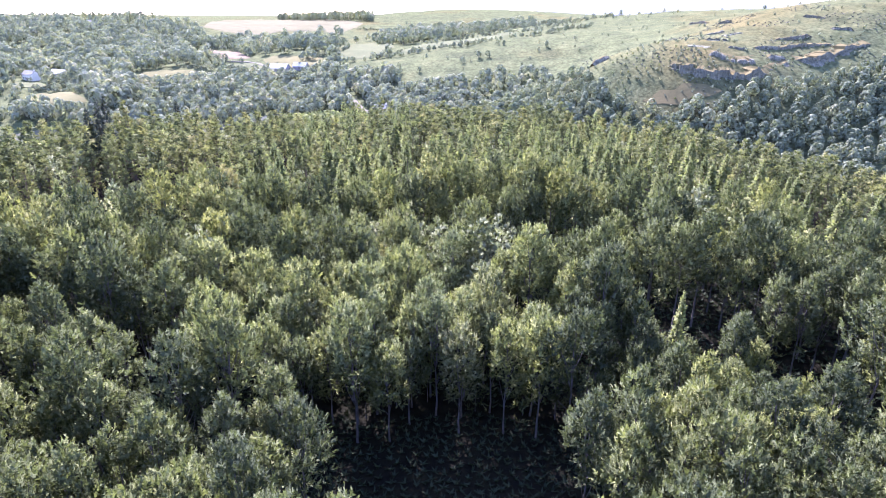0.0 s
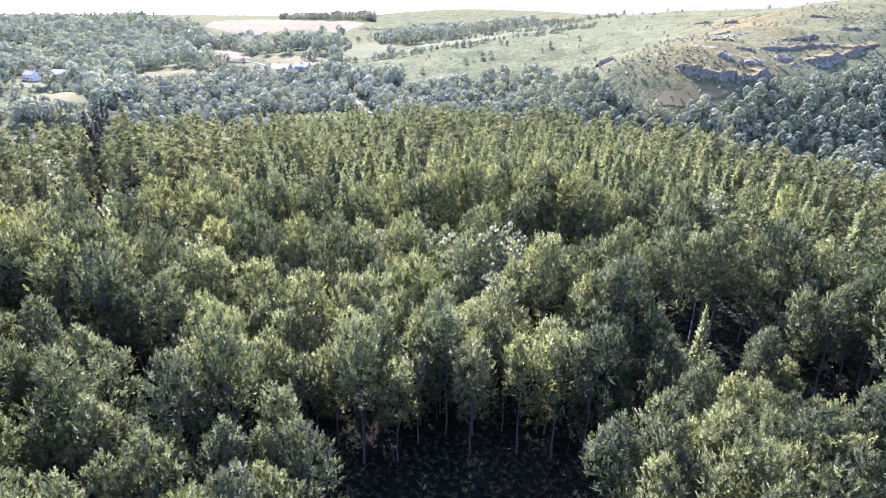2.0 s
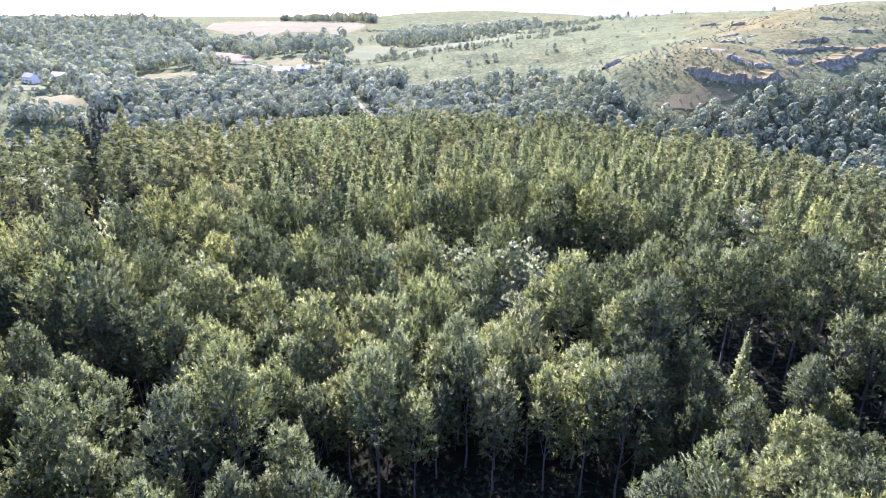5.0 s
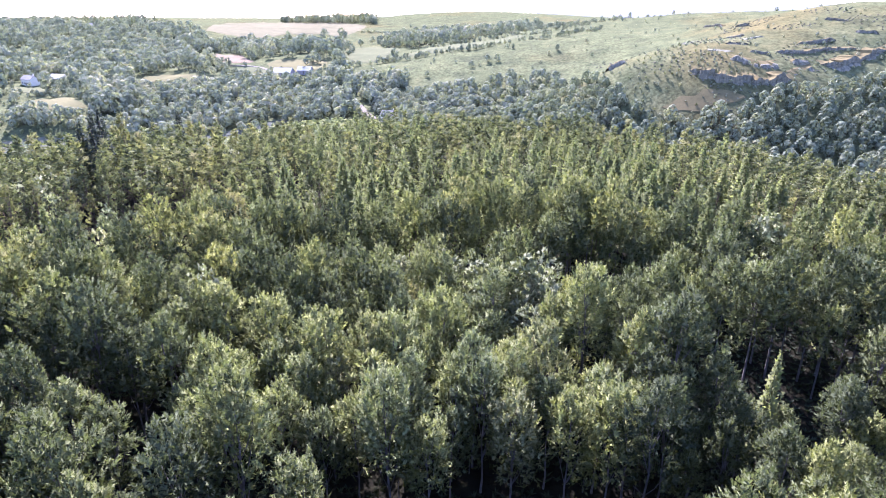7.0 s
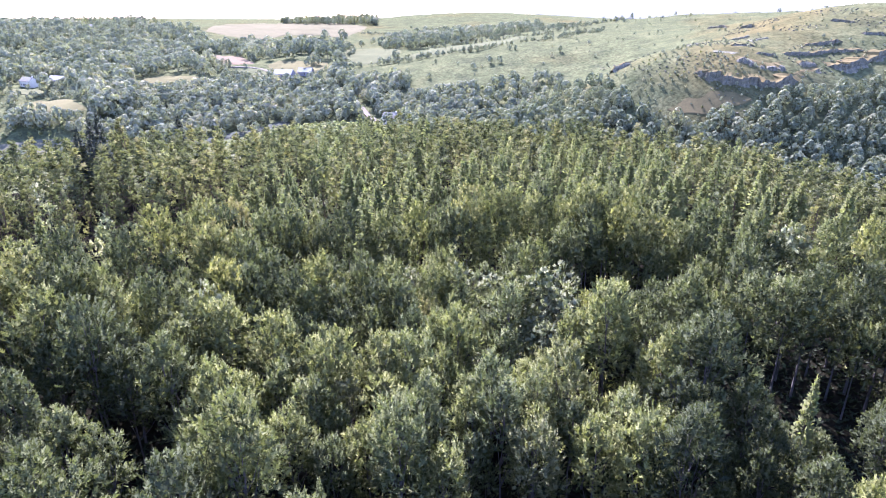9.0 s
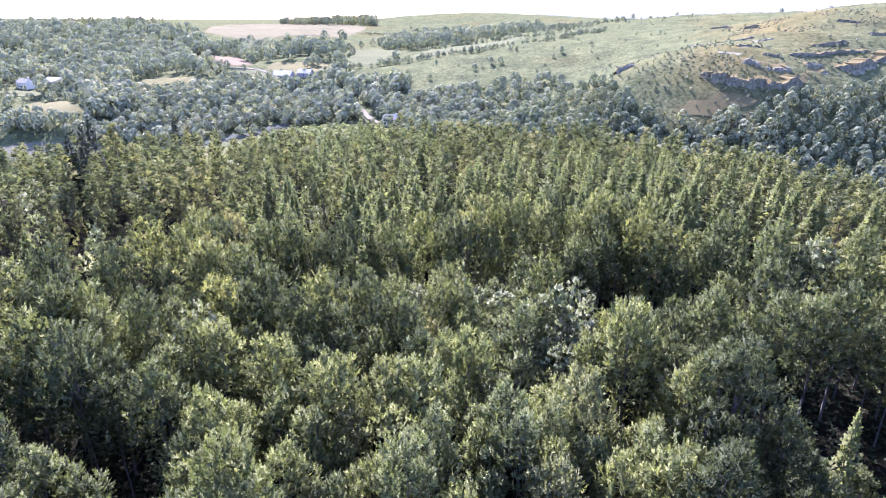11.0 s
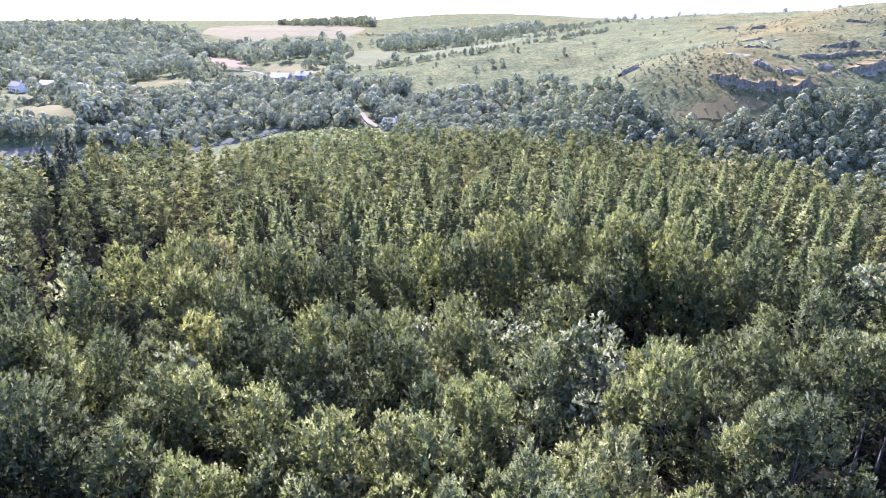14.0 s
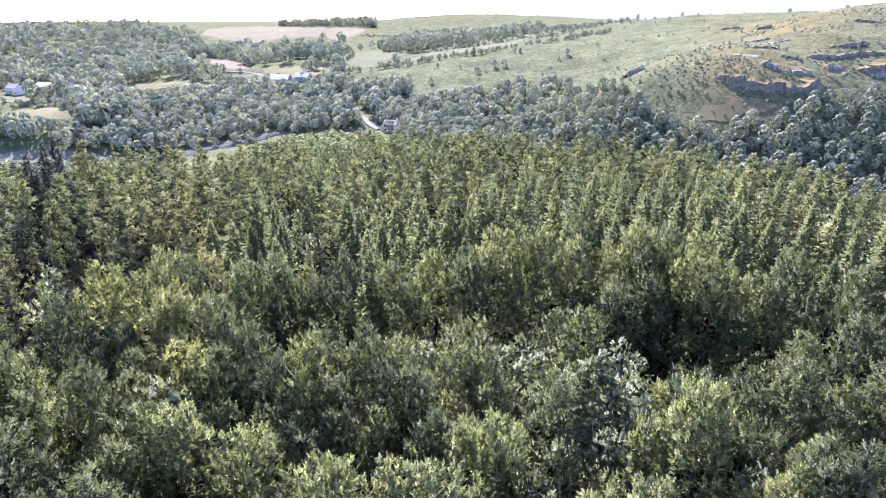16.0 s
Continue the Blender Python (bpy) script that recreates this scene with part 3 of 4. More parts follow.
def mass(name, label, category, kinds, spots, leaves, bark):
    """Many trees in one object: spots are (x, y, kind, size, tone, turn)."""
    qs, tones, slots = [], [], []
    for x, y, kind, size, tone, turn in spots:
        crown, stem, slot = kinds[kind]
        z = float(height(x, y))
        q = np.concatenate([crown, stem]) if len(stem) else crown
        qs.append(turned(q, x, y, z, turn, size))
        tones.append(np.full(len(q), tone))
        slots.append(np.concatenate([np.full(len(crown), slot), np.full(len(stem), len(leaves))]))
    ob = new(name, leaf_mesh(name, np.concatenate(qs), [*leaves, bark], np.concatenate(tones), np.concatenate(slots)))
    return tagged(ob, label, category, kind="stuff")


def scatter(x0, x1, y0, y1, gap, seed, keep):
    """Places at least about gap apart in a box, where keep(x, y) holds."""
    rs = np.random.default_rng(seed)
    cells, out = {}, []
    n = int((x1 - x0) * (y1 - y0) / (gap * gap) * 8)
    for x, y in zip(rs.uniform(x0, x1, n), rs.uniform(y0, y1, n)):
        i, j = int(x // gap), int(y // gap)
        if any((x - a) ** 2 + (y - b) ** 2 < gap * gap for u in (i - 1, i, i + 1) for v in (j - 1, j, j + 1) for a, b in cells.get((u, v), ())):
            continue
        if keep(x, y):
            cells.setdefault((i, j), []).append((x, y))
            out.append((x, y))
    return out


# ---- the near beech wood ----
GAPS = [(0.5, 50.5, 14.5, 7.6), (0, 40, 12.5, 10), (31, 71.5, 9.5, 7), (27, 58.5, 2.6, 3.2), (42, 61, 5, 6), (41, 52, 3.6, 6), (-27, 95.5, 5.5, 4.4), (-18, 97, 6, 4.4), (-9, 97.5, 6, 4.6), (1, 99.5, 7, 4.6), (12, 93, 6, 4.6), (20, 90.5, 6.5, 4.6), (30, 92.5, 6, 4.2), (17, 53, 5, 2.8), (-70, 101, 6, 4), (-30.5, 55, 3.6, 5.4), (-32, 43, 3.2, 3.2), (-16.5, 55, 4, 4), (-48, 86, 5, 3.6), (60, 86, 6, 4.5), (-25, 64, 3.4, 3), (-44, 66, 4, 3), (-13, 75, 4, 2.8), (9, 72, 4, 2.8), (-37, 63, 3.5, 2.6), (-22, 51, 2.6, 2.4), (-42, 50, 3.4, 2.4), (-31, 71, 3.6, 2.2), (-52, 68, 3.6, 2.4), (29, 84, 3.6, 2.4), (55, 77, 3.6, 2.6), (48, 84, 3, 2.2), (38, 88, 4, 2.4)]


def wood_edge(x):
    """How far the beeches reach before the conifers begin."""
    return 109 - 0.0062 * min(abs(x), 70) ** 2 + 2.5 * math.sin(x * 0.13)


def in_gap(x, y, more=0.0):
    return any(((x - a) / (c + 1.3 + more)) ** 2 + ((y - b) / (d + 1.0 + more)) ** 2 < 1 for a, b, c, d in GAPS)


def in_view(x, y, slack=10):
    return abs(x + 4) < 0.76 * (y + 4) + slack


rs = np.random.default_rng(11)
BEECH_LABEL = "tall beech tree with a dense green feathery crown"
beeches, fine_beeches, lit_beeches, edge_beeches = [], [], [], []
for k in range(6):
    tall, radius = (16.0, 15.6, 16.4, 15.2, 16.2, 15.8)[k], (2.5, 2.8, 2.3, 2.9, 3.0, 2.6)[k]
    crown, ends = spray_crown(rs, tall, radius, tall * 0.54, 46, 500, 9, 0.31)
    fine, ends = spray_crown(np.random.default_rng(70 + k), tall, radius, tall * 0.52, 48, 540, 10, 0.285)
    deep, low_ends = spray_crown(np.random.default_rng(90 + k), tall, radius, tall * (0.38, 0.44, 0.48)[k % 3], 60, 700, 9, 0.32)
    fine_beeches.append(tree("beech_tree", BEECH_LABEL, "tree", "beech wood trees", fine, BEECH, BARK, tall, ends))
    lit_beeches.append(tree("beech_tree", BEECH_LABEL, "tree", "beech wood trees", crown, BEECH_LIT, BARK, tall, ends))
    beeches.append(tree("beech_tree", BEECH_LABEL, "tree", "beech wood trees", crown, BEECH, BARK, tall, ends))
    edge_beeches.append(tree("beech_tree", "tall beech tree with leaves low down its trunk", "tree", "beech wood trees", deep, BEECH_LIT if k % 2 else BEECH, BARK, tall, low_ends))
pales = []
for k in range(2):
    crown, ends = spray_crown(rs, 13.0, 2.4, 5.0, 34, 360, 9, 0.32, 0.5, 0.6, 0.3, 0.3)
    pales.append(tree("whitebeam_tree", "rounded tree with pale silvery green leaves", "tree", "pale trees in the wood", crown, PALE, BARK, 13.0, ends))
low_beech = []
for k in range(5):
    crown, ends = spray_crown(rs, 16.0, (2.5, 2.8, 3.1, 2.6, 2.9)[k], 9.4, 44, 380, 9, 0.33)
    low_beech.append((crown, stem_faces(11, 0.2), 0))
deep_mass = []
for k in range(3):
    crown, ends = spray_crown(rs, 16.0, (2.7, 3.0, 2.5)[k], (5.2, 6.0, 6.6)[k], 56, 520, 9, 0.34)
    deep_mass.append((crown, stem_faces(11, 0.2), 0))
# same crowns with the lit crest leaves
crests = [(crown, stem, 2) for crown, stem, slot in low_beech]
for k in range(2):
    crown, ends = spray_crown(rs, 13.5, 2.6, 5.5, 30, 270, 7, 0.42, 0.5, 0.6, 0.3, 0.3)
    low_beech.append((crown, stem_faces(9, 0.18), 1))
for k in range(3):
    crown, ends = spray_crown(rs, 15.5, 3.6, 6.0, 14, 90, 5, 0.9, 1.3, 0.6, 0.6, 0.42)
    low_beech.append((crown, stem_faces(9, 0.2), 0))


def pale_here(x, y):
    return ((x - 2) / 18) ** 2 + ((y - 87.5) / 6.5) ** 2 < 1


spots = scatter(-100, 110, 14, 114, 2.95, 3, lambda x, y: y < wood_edge(x) and in_view(x, y) and not in_gap(x, y))
spots.sort(key=lambda p: p[1] + 0.15 * abs(p[0]))
rest = []
used = {}
for k, (x, y) in enumerate(spots):
    pale = rs.random() < (0.75 if pale_here(x, y) else 0.03 if y > 72 else 0.0)
    size, turn = rs.uniform(0.82, 1.1), rs.uniform(0, 6.28)
    if pale:
        size *= 1.08
    if 98 < y:
        size *= 1.04
    if 15 < x < 46 and 48 < y < 66:
        size *= 0.82
    if k < 300:
        # trees in this zone take the leaves with sunlight in their colour
        lit_zone = -32 < x < 13 and y > 55
        pool = pales if pale else edge_beeches[1::2] if in_gap(x, y, 3.0) and lit_zone else edge_beeches[::2] if in_gap(x, y, 3.0) else lit_beeches if lit_zone else fine_beeches if k < 120 else beeches
        source = pool[rs.integers(len(pool))]
        m = Matrix.LocRotScale((x, y, float(height(x, y))), Euler((0, 0, turn)), (size, size, size * rs.uniform(0.93, 1.07)))
        if source.name in used:
            copy_thing(source, m)
        else:
            used[source.name] = True
            source.matrix_basis = m
    else:
        kind = rs.integers(5, 7) if pale else rs.integers(0, 5)
        if not pale and rs.random() < (0.75 if y > wood_edge(x) - 13 else 0.05 if x > 13 else 0.25):
            kind += 100
        if not pale and in_gap(x, y, 3.0):
            kind = 200 + rs.integers(3)
        rest.append((x, y, kind, size, rs.random(), turn))
for x, y in scatter(-90, 90, -32, 100, 4.8, 4, lambda x, y: not in_view(x, y, 12) or y < 14):
    if y < wood_edge(x) and (abs(x) > 60 or abs(y) < 60) and y > -90 and abs(x) < 0.95 * (y + 60) + 60:
        rest.append((x, y, rs.integers(7, 10), rs.uniform(0.85, 1.1), rs.random(), rs.uniform(0, 6.28)))
for k in range(3):
    crown, ends = spray_crown(rs, 6.5, 2.3, 0.8, 20, 110, 6, 0.42)
    low_beech.append((crown, stem_faces(3, 0.08), 0))
for x, y in scatter(-95, 105, 26, 112, 3.0, 6, lambda x, y: y < wood_edge(x) and in_view(x, y, 4) and ((y > 86 and x < 40) or not in_gap(x, y, 4.5)) and not (abs(x) < 20 and 30 < y < 60)):
    rest.append((x, y, rs.integers(10, 13), rs.uniform(0.6, 1.15), rs.random(), rs.uniform(0, 6.28)))
rest = [(x, y, len(low_beech) + len(crests) + kind - 200 if kind >= 200 else len(low_beech) + kind - 100 if kind >= 100 else kind, size, tone, turn) for x, y, kind, size, tone, turn in rest]
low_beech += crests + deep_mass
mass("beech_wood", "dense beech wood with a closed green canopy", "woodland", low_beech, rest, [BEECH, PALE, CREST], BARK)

# ---- conifers on the ridge ----
larches, pines = [], []
for k in range(3):
    tall = (14.5, 15.5, 13.5)[k]
    larches.append(tree("larch_tree", "pointed light green larch with soft feathery branches", "tree", "larches on the ridge", cone_crown(rs, tall, (3.1, 2.8, 3.4)[k], tall * 0.2, 120, 9, 0.45, 0.2, 0.9), LARCH, PINE_BARK, tall, [], 0.16, 6))
    crown, ends = pine_crown(rs, tall, 2.4, tall * 0.3, 17, 10, 8, 0.5)
    pines.append(tree("pine_tree", "dark green pine with clumped needles and bare trunk", "tree", "pines on the ridge", crown, PINE, PINE_BARK, tall, ends, 0.17, 6))
crown = cone_crown(rs, 17.5, 2.9, 2.0, 130, 10, 0.4, 0.25, 0.75)
spruce = tree("spruce_tree", "tall dark spruce rising above the other trees", "tree", "dark spruces", crown, SPRUCE, PINE_BARK, 17.5, [], 0.2, 6)
conifers = []
for k in range(4):
    conifers.append((cone_crown(rs, (14.5, 15.5, 13.5, 14)[k], (3.1, 2.8, 3.4, 3.0)[k], 3.2, 92, 7, 0.5, 0.2, 0.9), stem_faces(13, 0.16), 0))
for k in range(3):
    crown, ends = pine_crown(rs, (14, 15, 13.5)[k], 2.4, 4.0, 13, 8, 4, 0.85)
    conifers.append((crown, stem_faces(13, 0.17), 1))
for k in range(5):
    crown, ends = spray_crown(rs, (11.5, 10.5, 12.0, 9.5, 11.0)[k], (2.3, 2.6, 2.2, 2.4, 2.1)[k], 2.5, 22, 130, 4, 0.55, 0.6, 0.6, 0.3, 0.3)
    conifers.append((crown, stem_faces(8, 0.14), (3, 2, 3, 4, 2)[k]))


def ridge_end(x):
    """Where the trees of the ridge stop, down the far slope."""
    return 225 - 0.0016 * x * x if x > 0 else 215 - 0.0055 * x * x


spots = scatter(-175, 190, 70, 228, 3.3, 5, lambda x, y: y > wood_edge(x) + 2 and y < ridge_end(x) and in_view(x, y, 14))
spots.sort(key=lambda p: p[1] + 0.15 * abs(p[0]))
mix = []
used_c = {}
for k, (x, y) in enumerate(spots):
    larchy = 0.52 + 0.6 * float(wave(x, y, 19.0, 3.0))
    if y < 140 and abs(x) < 42:
        larchy += 0.35
    elif (x < -38 and y < 165) or (x > 30 and y < 132) or y > 165:
        larchy -= 0.38
    u, size, turn = rs.random(), rs.uniform(0.72, 1.08), rs.uniform(0, 6.28)
    high = rs.random() < 0.4
    size = 0.9 + 0.45 * (size - 0.72) if high else 0.68 + 0.45 * (size - 0.72)
    if high:
        u = 0.25 + 0.75 * u
    elif rs.random() < 0.3:
        u *= 0.5
    if x < -60 and 105 < y < 172:
        size = 0.8 + 0.3 * (size - 0.62)
    elif x < -30 and y > 160:
        size *= 0.85
    if k < 300 and u > 0.24:
        pool = larches if u < larchy else pines
        source = pool[rs.integers(3)]
        m = Matrix.LocRotScale((x, y, float(height(x, y))), Euler((0, 0, turn)), (size, size, size))
        if source.name in used_c:
            copy_thing(source, m)
        else:
            used_c[source.name] = True
            source.matrix_basis = m
    else:
        kind = rs.integers(7, 12) if u < 0.24 else rs.integers(0, 4) if u < larchy else rs.integers(4, 7)
        mix.append((x, y, kind, size, rs.random(), turn))
mass("conifer_wood", "mixed wood of larches, pines and pale birches", "woodland", conifers, mix, [LARCH, PINE, PALE, SCRUB, BEECH], PINE_BARK)
for k, (x, y, top) in enumerate([(-75.6, 136.4, 25.2), (-76.2, 140.5, 24.4), (-75.6, 131.7, 23.0), (-78.4, 184, 17.5)]):
    size = (top - float(height(x, y))) / 17.5
    m = Matrix.LocRotScale((x, y, float(height(x, y))), Euler((0, 0, k)), (1.0, 1.0, size))
    if k:
        copy_thing(spruce, m)
    else:
        spruce.matrix_basis = m
for x, y, size in ((27.5, 63.2, 1.0), (-16.5, 54.5, 0.86)):
    copy_thing(larches[0], Matrix.LocRotScale((x, y, float(height(x, y))), Euler((0, 0, x)), (size * 0.62, size * 0.62, size)))
copy_thing(pines[0], Matrix.LocRotScale((-74, 144.5, float(height(-74, 144.5))), Euler((0, 0, 1)), (1.0, 1.0, 1.35)))

# ---- woods, hedges and single trees across the valley ----
copse = []
for k in range(6):
    c, r = lobes(rs, 10.0, 3.6, 0.5, 7)
    copse.append((puffs(rs, c, r * 1.15, 140, 1.6), stem_faces(6, 0.2), 0))
fine_copse = []
for k in range(5):
    c, r = lobes(rs, 9.4, 3.6, 0.0, 12)
    fine_copse.append((puffs(rs, c, r * 1.12, 230, 1.25), stem_faces(6, 0.2), 4))
for k in range(2):
    copse.append((cone_crown(rs, 13, 2.2, 1.5, 40, 4, 0.5, 0.2), stem_faces(10, 0.15), 1))
for k in range(2):
    c, r = lobes(rs, 4.2, 2.0, -0.3, 5)
    copse.append((puffs(rs, c, r * 1.1, 70, 1.05), copse[0][0][:0], 2))
for k in range(2):
    c, r = lobes(rs, 4.4, 1.5, 0.2, 5)
    copse.append((puffs(rs, c, r, 70, 0.95, 1.4), copse[0][0][:0], 3))
WOODS = {
    "valley": ([(-215, 395), (-239, 480), (-221, 476), (-186, 487), (-158, 503), (-124, 497), (-88, 470), (-70, 440), (-62, 400), (-80, 402), (-102, 406), (-116, 414), (-132, 402), (-152, 390), (-165, 376), (-207, 385)], 5.3, 0.0, 5),
    "gorge": ([(-55, 446), (-37, 425), (-13, 424), (7, 416), (25, 425), (45, 428), (62, 420), (68, 396), (75, 352), (82, 325), (91, 302), (118, 293), (134, 292), (146, 300), (182, 306), (230, 320), (300, 300), (290, 225), (200, 215), (158, 225), (95, 250), (60, 270), (23, 300), (-26, 330), (-44, 386)], 3.9, 0.03, 6),
    "hill": ([(-720, 1041), (-690, 1160), (-571, 1164), (-390, 957), (-330, 899), (-303, 821), (-343, 805), (-311, 699), (-237, 641), (-233, 578), (-247, 500), (-301, 519), (-340, 590), (-397, 617), (-440, 705), (-520, 700)], 9.5, 0.1, 7),
    "farm": ([(-288, 497), (-247, 496), (-225, 474), (-208, 415), (-215, 395), (-223, 400), (-222, 412), (-262, 458), (-271, 470)], 6.5, 0.15, 8),
    "bank": ([(-300, 392), (-261, 392), (-238, 386), (-221, 394), (-208, 386), (-202, 377), (-232, 377), (-262, 374), (-300, 372)], 5.5, 0.1, 9),
    "village": ([(-240, 817), (-189, 863), (-123, 761), (-83, 500), (-100, 550), (-100, 580), (-130, 582), (-160, 578), (-198, 590), (-287, 776)], 9.0, 0.15, 10),
    "band": ([(-66, 640), (-67, 800), (-25, 850), (30, 760), (20, 650), (6, 612), (-25, 605)], 9.0, 0.2, 11),
    "skyline": ([(-300, 1215), (-310, 1290), (-220, 1300), (-128, 1260), (-124, 1160), (-150, 1160), (-230, 1190)], 5.5, 0.0, 12),
    "roadside": ([(-112, 522), (-85, 500), (-62, 472), (-44, 474), (-28, 440), (-50, 442), (-48, 420), (-38, 400), (-70, 396), (-74, 430), (-90, 462), (-108, 495)], 4.8, 0.0, 16),
    "lanes": ([(-470, 600), (-400, 640), (-340, 590), (-300, 520), (-290, 470), (-300, 455), (-330, 440), (-470, 430)], 8.0, 0.15, 14),
    "coomb": ([(-71, 675), (-57, 723), (-18, 640), (23, 736), (63, 698), (156, 1084), (100, 1067), (35, 1031), (-26, 1008), (-71, 921)], 11.0, 0.1, 17),
    "flats": ([(-290, 384), (-262, 384), (-222, 384), (-206, 381), (-214, 376), (-232, 371), (-262, 367), (-290, 367)], 5.0, 0.2, 18),
    "slopes": ([(-300, 830), (-260, 740), (-290, 700), (-240, 650), (-205, 600), (-180, 560), (-190, 530), (-240, 535), (-330, 620), (-330, 780)], 10.0, 0.2, 15),
}
ROAD_LINE = [(-104, 513), (-96, 492), (-80, 466), (-66, 440), (-59, 421), (-55, 409), (-51, 398), (-44, 388)]


def by_road(x, y):
    return any(math.hypot(x - (ax + (bx - ax) * k / 6), y - (ay + (by - ay) * k / 6)) < 5.2 for (ax, ay), (bx, by) in zip(ROAD_LINE, ROAD_LINE[1:]) for k in range(7))


SHOWN = [[(-292, 444), (-288, 454), (-270, 450), (-236, 411), (-226, 405), (-229, 397), (-243, 393), (-262, 402)], [(-247, 526), (-220, 531), (-192, 521), (-197, 512), (-238, 508)], [(-283, 715), (-268, 735), (-233, 714), (-183, 598), (-165, 568), (-178, 562), (-210, 588), (-255, 650)], [(-182, 542), (-172, 555), (-160, 556), (-148, 541), (-147, 532), (-173, 532)], [(-157, 562), (-150, 575), (-128, 577), (-105, 573), (-100, 548), (-114, 534), (-135, 537), (-151, 550)], [(-326, 486), (-299, 485), (-290, 470), (-312, 464)]]


def by_field(x, y):
    """Low growth where a field begins just behind."""
    d = math.hypot(x, y)
    return any(bool(inside(x + x / d * k, y + y / d * k, f)) for f in SHOWN for k in (0, 9, 18))


GLADES = [(-285, 500, 22, 12), (-312, 498, 30, 22), (-38, 383, 9, 9), (-468, 888, 14, 14), (-220, 522, 30, 9), (-390, 600, 30, 24)]
far_trees = []
for name, (outline, gap, bare, seed) in WOODS.items():
    ox, oy = [p[0] for p in outline], [p[1] for p in outline]
    for x, y in scatter(min(ox), max(ox), min(oy), max(oy), gap, seed, lambda x, y: bool(inside(x, y, outline)) and not by_road(x, y) and not any(((x - a) / c) ** 2 + ((y - b) / d) ** 2 < 1 for a, b, c, d in GLADES)):
        if rs.random() < bare + 0.25 * max(0.0, float(wave(x, y, 23.0, seed))):
            continue
        cone = (name == "skyline" and rs.random() < 0.6) or (name == "hill" and y > 900 and rs.random() < 0.5)
        if name != "gorge" and any(bool(inside(x, y, f)) for f in SHOWN):
            continue
        size = rs.uniform(0.65, 1.25) * (1.25 if gap > 6 or name == "skyline" else 1.0) * (0.95 if name == "bank" else 0.62 if name != "gorge" and by_field(x, y) else 1.0)
        if name == "gorge":
            size *= 0.82
        if name == "gorge" and x > 88:
            size *= 0.9
        if name == "gorge" and x > 48 and y > 330:
            if rs.random() < 0.4:
                continue
            size *= 0.8
        if name in ("flats",) or (name == "gorge" and 15 < x < 62 and y > 365 and rs.random() < 0.55):
            far_trees.append((x, y, rs.integers(10, 12), size * rs.uniform(0.6, 1.0), rs.random(), rs.uniform(0, 6.28)))
            continue
        far_trees.append((x, y, rs.integers(6, 8) if cone else rs.integers(12, 17) if name == "gorge" and y < 370 else rs.integers(0, 6), size, rs.random(), rs.uniform(0, 6.28)))
HOMES = [(-319, 497), (-303, 508), (-285, 501), (-273, 506), (-133, 527), (-117, 533), (-37, 382)]
for x, y in scatter(-520, -100, 384, 720, 7.0, 27, lambda x, y: not by_road(x, y) and not any(bool(inside(x, y, f)) for f in SHOWN) and all(math.hypot(x - a, y - b) > 11 for a, b in HOMES)):
    if float(wave(x, y, 21.0, 1.0)) > -0.1 and not inside(x, y, WOODS["valley"][0]) and not (-250 < x < -180 and y < 382):
        far_trees.append((x, y, rs.integers(0, 6) if rs.random() < 0.6 else rs.integers(8, 10), rs.uniform(0.45, 0.85) * (0.6 if by_field(x, y) else 1.0), rs.random(), rs.uniform(0, 6.28)))
SINGLE_TREES = [(-143, 906, 1.7), (-163, 886, 1.7), (-95, 843, 1.0), (-102, 782, 1.0), (-46, 549, 0.95), (-50, 540, 0.6), (-57, 539, 0.75), (-88, 521, 1.1), (-83, 525, 1.2), (-91, 527, 1.0), (-120, 557, 0.9), (-117, 569, 1.0), (-112, 562, 0.9), (-32, 480, 0.45), (-38, 471, 0.4), (-30, 461, 0.5), (-16, 456, 0.4), (-51, 472, 0.4), (27, 472, 0.6), (33, 470, 0.55), (15, 465, 0.5), (44, 508, 0.45), (48, 503, 0.4), (77, 477, 0.5), (101, 494, 0.4), (70, 470, 0.35), (-12, 497, 0.35)]
for x, y, size in SINGLE_TREES:
    far_trees.append((x, y, rs.integers(0, 6), size, rs.random(), rs.uniform(0, 6.28)))
HEDGES = [[(-85, 536), (-50, 538), (-10, 528), (24, 523), (47, 535), (89, 553), (137, 600)], [(-97, 545), (-90, 620), (-110, 745)], [(-20, 582), (25, 610), (75, 632), (150, 700)], [(-290, 458), (-262, 452), (-228, 408)], [(-182, 530), (-150, 530), (-110, 532)], [(100, 760), (170, 800), (260, 830)], [(-270, 740), (-200, 720), (-175, 640)], [(-60, 870), (40, 900), (150, 960)], [(-130, 1020), (-20, 1000), (90, 1060), (220, 1120)], [(-40, 640), (30, 690), (110, 720), (190, 730)], [(20, 800), (110, 830), (200, 900)]]
for line in HEDGES:
    for (ax, ay), (bx, by) in zip(line, line[1:]):
        n = int(math.hypot(bx - ax, by - ay) / 2.6)
        for k in range(n):
            if rs.random() < 0.85:
                big = rs.random() < 0.4
                far_trees.append((ax + (bx - ax) * k / n + rs.uniform(-1.5, 1.5), ay + (by - ay) * k / n + rs.uniform(-1.5, 1.5), rs.integers(0, 6) if big else rs.integers(8, 10), rs.uniform(0.35, 0.6) if big else rs.uniform(0.5, 0.9), rs.random(), rs.uniform(0, 6.28)))
for x, y in scatter(-60, 320, 300, 760, 9.5, 21, lambda x, y: not inside(x, y, WOODS["gorge"][0]) and y < 470 + 1.2 * x + 250):
    if rs.random() < (0.75 if y < 400 else 0.3):
        far_trees.append((x, y, rs.integers(8, 10), rs.uniform(0.2, 0.5), rs.random(), rs.uniform(0, 6.28)))
